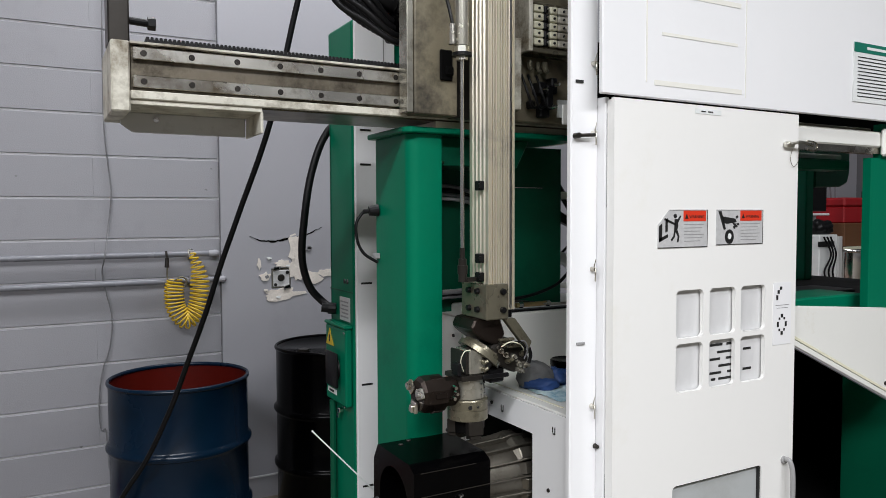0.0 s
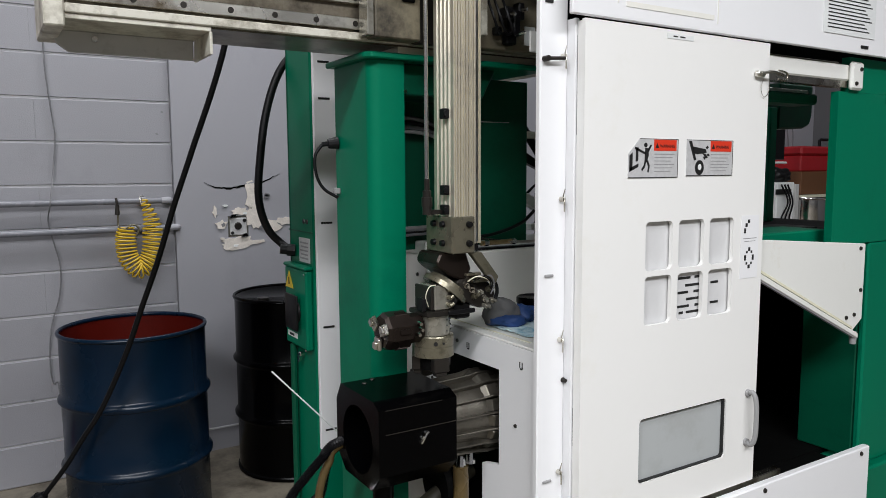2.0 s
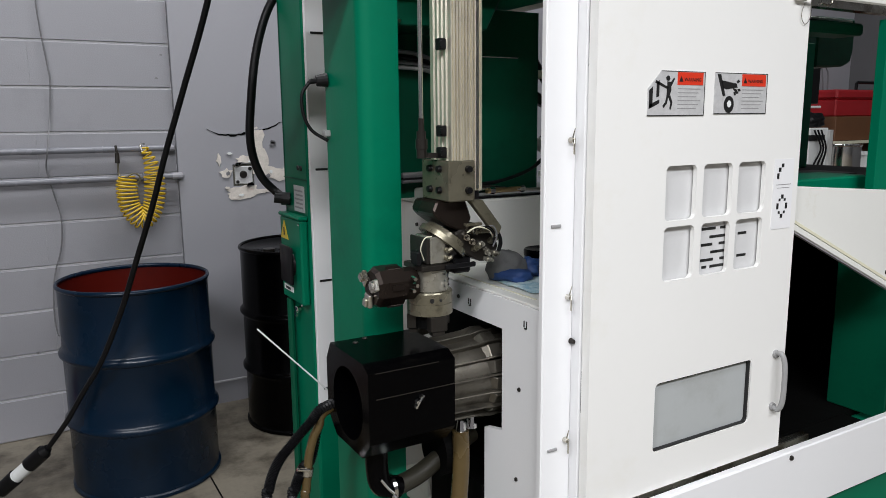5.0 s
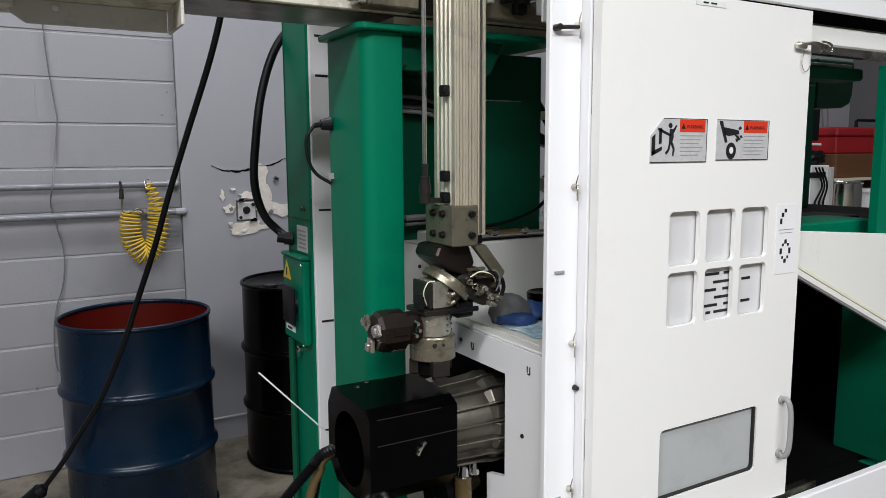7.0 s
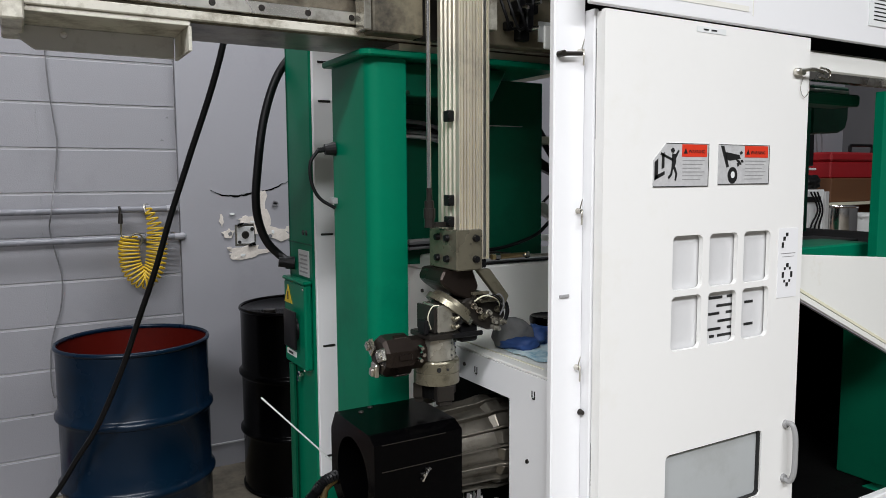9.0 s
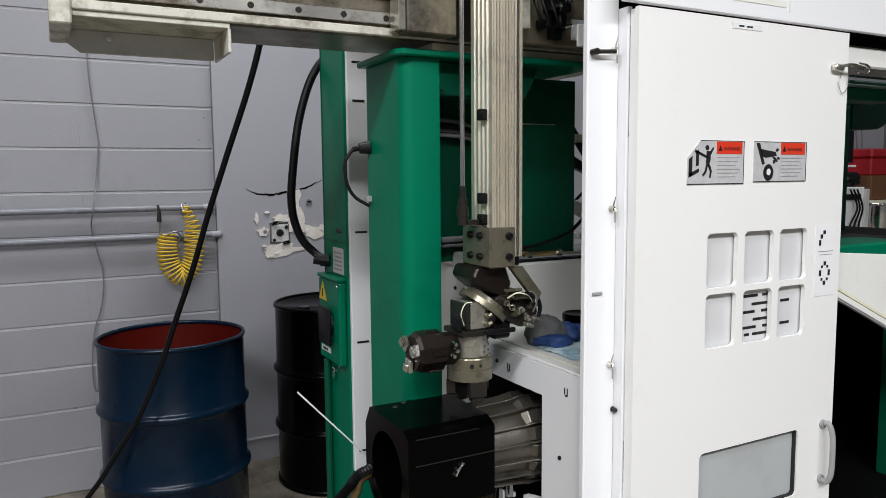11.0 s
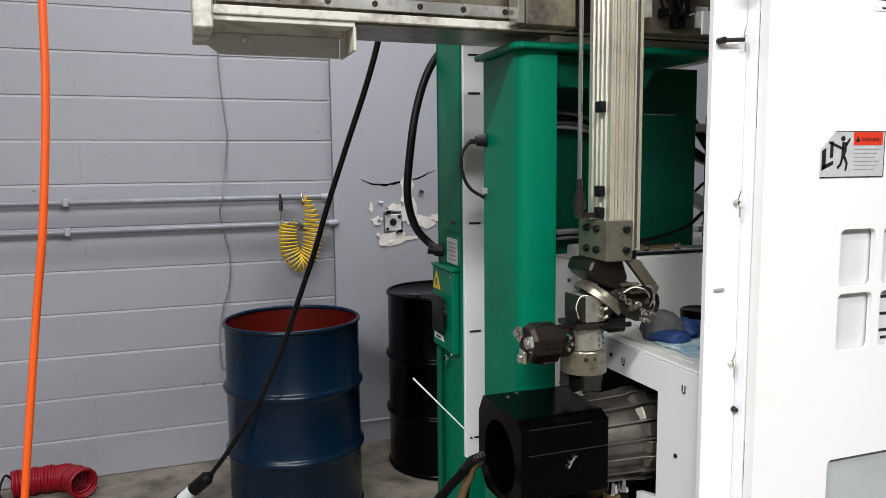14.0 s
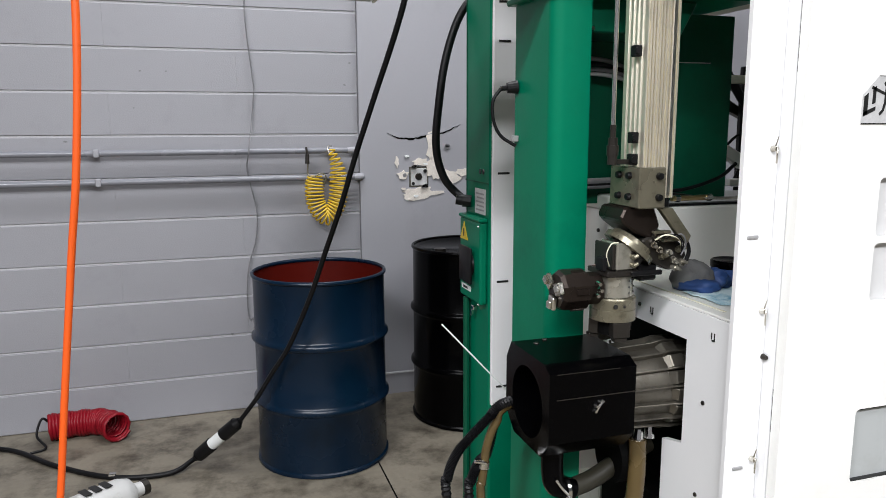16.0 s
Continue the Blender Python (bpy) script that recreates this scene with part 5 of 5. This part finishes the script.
for z in (1.272, 1.255, 1.238):
    part("air_fitting", C(cyl((2.482, 2.806, z), (2.482, 2.797, z), 0.0055, seg=10), (2.482, 2.797, z), (2.489, 2.794, z + 0.004), 0.0042, seg=8), OILSTEEL, grip)
part("air_tube", tube([(2.438, 2.82, 1.235), (2.428, 2.815, 1.26), (2.435, 2.81, 1.282), (2.452, 2.812, 1.284)], 0.0013, 6), TAPE, grip, smooth=60)
part("adapter_plate", prism([(2.424, 2.80), (2.495, 2.80), (2.50, 2.81), (2.50, 2.885), (2.424, 2.885)], "z", 1.2148, 1.2262, 0.002), DARKSTEEL, grip)
part("side_bracket", box(2.506, 2.548, 2.815, 2.855, 1.2, 1.236, bevel=0.004), RUBBER, grip)
part("sensor_bar", box(2.475, 2.546, 2.792, 2.7995, 1.216, 1.226, bevel=0.002), RUBBER, grip)
part("sensor_stud", box(2.418, 2.428, 2.81, 2.84, 1.2265, 1.255, bevel=0.002), RUBBER, grip)
for x in (2.481, 2.497):
    for z in (1.178, 1.19, 1.203):
        yy = GY - math.sqrt(0.040**2 - (x - GX) ** 2)
        part("grub_screw", cyl((x, yy + 0.001, z), (x, yy - 0.001, z), 0.0022, seg=8), INK, grip)
ring_ = part("gripper_ring", L(bmesh.new(), [(0.0001, 1.167), (0.046, 1.167), (0.0478, 1.164), (0.0478, 1.143), (0.0466, 1.142), (0.0478, 1.141), (0.0478, 1.118), (0.0001, 1.118)], (GX, GY, 0), 36), OILSTEEL, grip, "olive stained steel ring", smooth=30)
for x in (2.448, 2.466):
    yy = GY - math.sqrt(0.0478**2 - (x - GX) ** 2)
    part("ring_port", cyl((x, yy + 0.001, 1.152), (x, yy - 0.0015, 1.152), 0.005 if x < 2.46 else 0.003, seg=10), INK, ring_)
for k in range(3):
    a = math.radians(-95 + 120 * k)
    jb = box(0.008, 0.047, -0.019, 0.019, 1.0845, 1.1175, bevel=0.002)
    B(jb, 0.026, 0.044, -0.014, 0.014, 1.0755, 1.0842, bevel=0.001)
    bmesh.ops.transform(jb, matrix=Matrix.Translation((GX, GY, 0)) @ Matrix.Rotation(a, 4, "Z"), verts=jb.verts)
    part("gripper_jaw", jb, DARKSTEEL, grip, "dark serrated jaw")
part("jaw_core", cyl((GX, GY, 1.088), (GX, GY, 1.1175), 0.034, seg=24), DARK, grip)
grip.location.z += 0.011
g2 = part("side_gripper", L(bmesh.new(), [(0.0001, 2.334), (0.036, 2.334), (0.0425, 2.342), (0.0435, 2.36), (0.0425, 2.394), (0.034, 2.398), (0.034, 2.428), (0.0001, 2.428)], (0, GY, 1.196), 9, "x"), BROWNSTEEL, gantry, "dark oily side gripper", smooth=20)
for k in range(3):
    a = math.radians(70 + 120 * k)
    jb = box(2.324, 2.3335, -0.012, 0.012, 0.012, 0.040, bevel=0.002)
    B(jb, 2.318, 2.3238, -0.007, 0.007, 0.022, 0.038, bevel=0.0015)
    bmesh.ops.transform(jb, matrix=Matrix.Translation((0, GY, 1.196)) @ Matrix.Rotation(a, 4, "X"), verts=jb.verts)
    part("gripper_jaw", jb, STEEL, g2, "bright machined jaw")
for a in (0.4, 1.5, 2.7, 3.8, 4.9):
    jb = box(2.36, 2.388, -0.006, 0.006, 0.041, 0.0445, bevel=0.001)
    bmesh.ops.transform(jb, matrix=Matrix.Translation((0, GY, 1.196)) @ Matrix.Rotation(a, 4, "X"), verts=jb.verts)
    part("clamp_pad", jb, BROWNSTEEL, g2)
for x, z in ((2.408, 1.214), (2.412, 1.2), (2.405, 1.19)):
    part("air_fitting", cyl((x, 2.812, z), (x, 2.800, z), 0.006, 0.004, 8), CHROME, g2)

# ---- electrical cabinet ----
cabinet = thing("electrical_cabinet", (2.7, 3.6, 0), "tall green electrical cabinet with warning sign", "cabinet")
part("body", box(2.448, 3.0, 3.485, 3.693, 0.02, 2.2, bevel=0.008, seg=2), GREEN, cabinet)
edge = part("edge_panel", box(2.452, 2.585, 3.47, 3.4842, 0.70, 2.35, bevel=0.002), WHITE, cabinet, "white edge panel with slots")
part("edge_trim", box(2.545, 2.548, 3.467, 3.4698, 1.97, 2.35), GREYPLASTIC, edge)
for z in (1.865, 1.76, 1.395, 1.08, 0.76):
    part("slot", box(2.466, 2.502, 3.4675, 3.4698, z - 0.003, z + 0.003, bevel=0.0008), INK, edge, "black slot")
sw = part("switch_box", box(2.424, 2.4475, 3.498, 3.676, 1.005, 1.25, bevel=0.006, seg=2), GREEN, cabinet, "green switch box")
part("box_lid", box(2.420, 2.448, 3.494, 3.680, 1.2505, 1.262, bevel=0.004), GREEN, sw)
part("warning_triangle", prism([(3.60, 1.185), (3.668, 1.185), (3.634, 1.240)], "x", 2.4222, 2.4236), YELLOWLAB, sw, "yellow warning triangle")
part("triangle_mark", box(2.4214, 2.4221, 3.630, 3.638, 1.195, 1.218), INK, sw)
lever = cyl((2.4238, 3.58, 1.115), (2.4118, 3.58, 1.115), 0.036, 0.032, 24)
B(lever, 2.404, 2.4115, 3.530, 3.628, 1.062, 1.172, bevel=0.003, seg=2)
part("switch_lever", lever, RUBBER, sw, "black rotary lever", smooth=40)
part("white_tag", box(2.4226, 2.4238, 3.575, 3.655, 1.030, 1.046), PAPER, sw)
part("tag_mark", box(2.4219, 2.4225, 3.60, 3.64, 1.034, 1.041), INK, sw)
for y, z in ((3.502, 1.245), (3.502, 1.012)):
    part("screw", bolt(bmesh.new(), (2.4238, y + 0.006, z - 0.006), (-1, 0, 0), 0.004, 0.002), CHROME, sw)
part("name_plate", box(2.4455, 2.4478, 3.515, 3.60, 1.27, 1.345), LABELSIL, cabinet, "silver rating plate")
nb = bmesh.new()
for k in range(5):
    B(nb, 2.4448, 2.4454, 3.525, 3.592 - 0.01 * (k % 2), 1.28 + 0.012 * k, 1.285 + 0.012 * k)
part("plate_bars", nb, GREYPLASTIC, cabinet)
part("panel_seam", box(2.4468, 2.4478, 3.49, 3.690, 1.362, 1.366), DARKGREEN, cabinet)
for y in (3.535, 3.56):
    part("screw", bolt(bmesh.new(), (2.448, y, 1.396), (-1, 0, 0), 0.008, 0.003), INK, cabinet)
gland = C(cyl((2.448, 3.64, 1.300), (2.424, 3.65, 1.302), 0.019, seg=8), (2.424, 3.65, 1.302), (2.404, 3.656, 1.305), 0.015, seg=14)
part("gland", gland, RUBBER, cabinet, smooth=30)
part("conduit", tube([(2.434, 3.64, 1.0), (2.434, 3.64, 0.6), (2.434, 3.64, 0.02)], 0.011, 10, smooth=False), DARKGREEN, cabinet)
part("door_seam", box(2.4465, 2.4478, 3.676, 3.680, 0.05, 1.93), DARKGREEN, cabinet)
cabinet.location.x -= 0.011
part("box_catch", B(box(2.421, 2.4368, 3.575, 3.595, 0.972, 0.985, bevel=0.002), 2.417, 2.425, 3.58, 3.59, 0.955, 0.972), CHROME, cabinet)
feed = thing("feed_hose", (2.40, 3.75, 1.28), "thick black feed hose looping into the cabinet", "hose")
part("hose", tube([(2.56, 3.66, 1.975), (2.524, 3.7, 1.939), (2.48, 3.7, 1.924), (2.435, 3.7, 1.88), (2.399, 3.7, 1.808), (2.369, 3.7, 1.702), (2.351, 3.7, 1.579), (2.343, 3.7, 1.489), (2.35, 3.7, 1.422), (2.373, 3.7, 1.362), (2.41, 3.7, 1.321), (2.432, 3.662, 1.296)], 0.0125, 14), RUBBER, feed, smooth=60)
sensor = thing("sensor_plug", (2.355, 3.15, 1.5), "small black sensor plug with looped lead", "plug")
part("plug", C(cyl((2.369, 3.14, 1.618), (2.345, 3.145, 1.616), 0.016, 0.012, 14), (2.345, 3.145, 1.616), (2.33, 3.147, 1.614), 0.006, seg=10), RUBBER, sensor)
part("lead", tube([(2.33, 3.147, 1.614), (2.312, 3.15, 1.585), (2.314, 3.15, 1.54), (2.332, 3.148, 1.505), (2.366, 3.14, 1.482)], 0.004, 8), RUBBER, sensor, smooth=60)
part("clip", box(2.356, 2.3695, 3.13, 3.148, 1.492, 1.506, bevel=0.001), GREYPLASTIC, sensor)

# ---- hoses behind the spindle guard ----
solid("white_rod", cyl((2.169, 3.1, 1.074), (2.36, 3.1, 0.865), 0.0019, seg=8), PAPER, "thin white plastic rod behind the spindle", "rod")
for pts_ in ([(2.36, 2.99, 0.92), (2.259, 2.95, 0.924), (2.231, 2.95, 0.899), (2.204, 2.95, 0.875), (2.177, 2.95, 0.849), (2.157, 2.95, 0.828), (2.142, 2.95, 0.8), (2.133, 2.95, 0.77), (2.13, 2.95, 0.734), (2.16, 2.94, 0.45), (2.25, 2.93, 0.02)],
             [(2.262, 3.0, 0.86), (2.24, 2.985, 0.80), (2.211, 2.96, 0.794), (2.2, 2.96, 0.773), (2.192, 2.96, 0.749), (2.186, 2.96, 0.713), (2.206, 2.95, 0.4), (2.266, 2.94, 0.02)]):
    solid("corrugated_hose", tube(pts_, 0.0118, 10, 22, ribs=0.0092), RUBBER, "black corrugated hose curving down behind spindle", "hose", "corrugated hoses", smooth=30)
am = thing("amber_hose", (2.3, 2.95, 0), "brown amber coolant hose with a clamp", "hose")
part("hose", tube([(2.36, 3.0, 0.92), (2.263, 2.955, 0.911), (2.25, 2.955, 0.885), (2.236, 2.955, 0.859), (2.225, 2.955, 0.822), (2.22, 2.955, 0.784), (2.215, 2.955, 0.744), (2.213, 2.955, 0.708), (2.233, 2.955, 0.4), (2.263, 2.95, 0.02)], 0.010, 10), CLEARHOSE, am, smooth=60)
part("clamp", cyl((2.22, 2.955, 0.794), (2.218, 2.955, 0.779), 0.0135, seg=14), STEEL, am)
part("clamp_screw", cyl((2.193, 2.942, 0.803), (2.219, 2.942, 0.796), 0.004, seg=10), CHROME, am)
solid("crumpled_sheet", lump(2.30, 3.35, 0.16, 0.12, 0.1, 0.2, 21, 0.5), TAPE, "crumpled pale plastic sheet on the floor", "sheet", smooth=50)

# ---- bench seen through the machine ----
bench = thing("workbench", (7.2, 4.95, 0), "wooden workbench against the far wall", "bench")
part("top", box(6.2, 8.15, 4.6, 5.42, 0.94, 0.985, bevel=0.004), WOOD, bench)
for x in (6.25, 8.05):
    for y in (4.65, 5.3):
        part("leg", box(x - 0.04, x + 0.04, y - 0.04, y + 0.04, 0, 0.94, bevel=0.004), WOOD, bench)
crate = part("shelf_box", box(7.30, 8.12, 5.0, 5.4, 1.335, 1.524, bevel=0.004), WOOD, bench, "brown wooden shelf box")
part("shelf_lip", box(7.28, 8.14, 4.97, 4.998, 1.312, 1.334), TAPE, crate)
for x in (7.32, 8.06):
    part("shelf_leg", box(x, x + 0.03, 5.02, 5.3, 0.986, 1.334), WOOD, crate)
tool = thing("red_toolbox", (7.7, 5.15, 1.5245), "red toolbox with black carrying handle", "toolbox")
part("body", box(7.38, 8.05, 5.06, 5.36, 1.5245, 1.66, bevel=0.01), REDBOX, tool)
part("lid", box(7.37, 8.06, 5.05, 5.37, 1.6615, 1.735, bevel=0.015), REDBOX, tool)
part("handle", tube([(7.70, 5.1, 1.735), (7.70, 5.1, 1.785), (7.72, 5.1, 1.795), (8.0, 5.1, 1.795), (8.02, 5.1, 1.785), (8.02, 5.1, 1.735)], 0.013, 8, smooth=False), RUBBER, tool)
wh = thing("white_controller", (6.79, 4.85, 0.986), "white controller box with black cables", "controller")
part("case", box(6.68, 6.90, 4.8, 4.97, 0.986, 1.445, bevel=0.006), PAPER, wh)
part("display", box(6.66, 6.85, 4.794, 4.7995, 1.355, 1.395), INK, wh)
part("side_plate", box(6.885, 6.93, 4.78, 4.80, 1.10, 1.43, bevel=0.003), JUGWHITE, wh)
for k in range(3):
    part("cable", tube([(6.70 + 0.04 * k, 4.78, 1.43), (6.76 + 0.03 * k, 4.76, 1.30), (6.70 + 0.05 * k, 4.77, 1.17), (6.75 + 0.04 * k, 4.77, 1.06), (6.68 + 0.05 * k, 4.77, 0.99)], 0.007, 6), RUBBER, wh, smooth=60)
solid("black_bag", lump(6.80, 4.88, 1.495, 0.115, 0.08, 0.065, 5, 0.3), RUBBER, "small black bag on the white controller", "bag", smooth=70)
mon = thing("dark_monitor", (6.82, 5.05, 0.986), "dark monitor on a pale stand", "monitor")
part("screen", box(6.78, 7.06, 5.0, 5.04, 1.62, 2.0, bevel=0.006), RUBBER, mon)
part("stand", box(6.70, 7.10, 5.0, 5.1, 1.588, 1.606, bevel=0.004), PAPER, mon)
part("column", box(6.93, 6.99, 5.04, 5.08, 0.986, 1.587), JUGWHITE, mon)
pot = thing("steel_pot", (7.07, 4.8, 0.986), "tall stainless steel pot on the bench", "pot")
part("body", L(bmesh.new(), [(0.0001, 0.987), (0.132, 0.987), (0.137, 0.995), (0.137, 1.308), (0.144, 1.314), (0.137, 1.32), (0.130, 1.31), (0.130, 1.0), (0.0001, 1.0)], (7.07, 4.8, 0), 40), CHROME, pot, smooth=40)
bin_ = thing("white_bin", (7.38, 4.8, 0.986), "small white plastic bin on the bench", "bin")
part("body", L(bmesh.new(), [(0.0001, 0.987), (0.085, 0.987), (0.105, 1.235), (0.0001, 1.235)], (7.38, 4.8, 0), 24), PAPER, bin_, smooth=40)
part("rim", L(bmesh.new(), [(0.106, 1.235), (0.118, 1.235), (0.118, 1.258), (0.10, 1.258)], (7.38, 4.8, 0), 24), PAPER, bin_, smooth=40)
wl = [[(7.35, 5.35, 1.735), (7.36, 5.35, 1.90), (7.42, 5.33, 2.0), (7.54, 5.32, 1.96), (7.58, 5.32, 1.84), (7.60, 5.32, 1.737)], [(7.42, 5.35, 1.735), (7.44, 5.34, 1.88), (7.52, 5.33, 1.97), (7.64, 5.32, 1.90), (7.66, 5.32, 1.737)]]
for w in wl:
    solid("hanging_wire", tube(w, 0.006, 6), WIRE, "thin grey wire looped over the red toolbox", "wire", "wires on the toolbox", smooth=60)

# floor joint and ceiling strip fittings
part("floor_joint", box(2.345, 2.352, 2.0, 4.95, 0.0005, 0.0012), DARK, None)
bpy.data.objects["floor_joint"]["kind"] = "structure"
tagged(bpy.data.objects["floor_joint"], "dark saw-cut floor joint", "floor joint")
for lx, ly, lz, lw in LAMPS:
    fx = thing("ceiling_light", (lx, ly, lz), "long white ceiling light fitting", "light", "ceiling lights")
    part("housing", box(lx - 1.25, lx + 1.25, ly - 0.28, ly + 0.28, lz + 0.03, ZC - 0.001, bevel=0.01), CEILING, fx)

blocks()
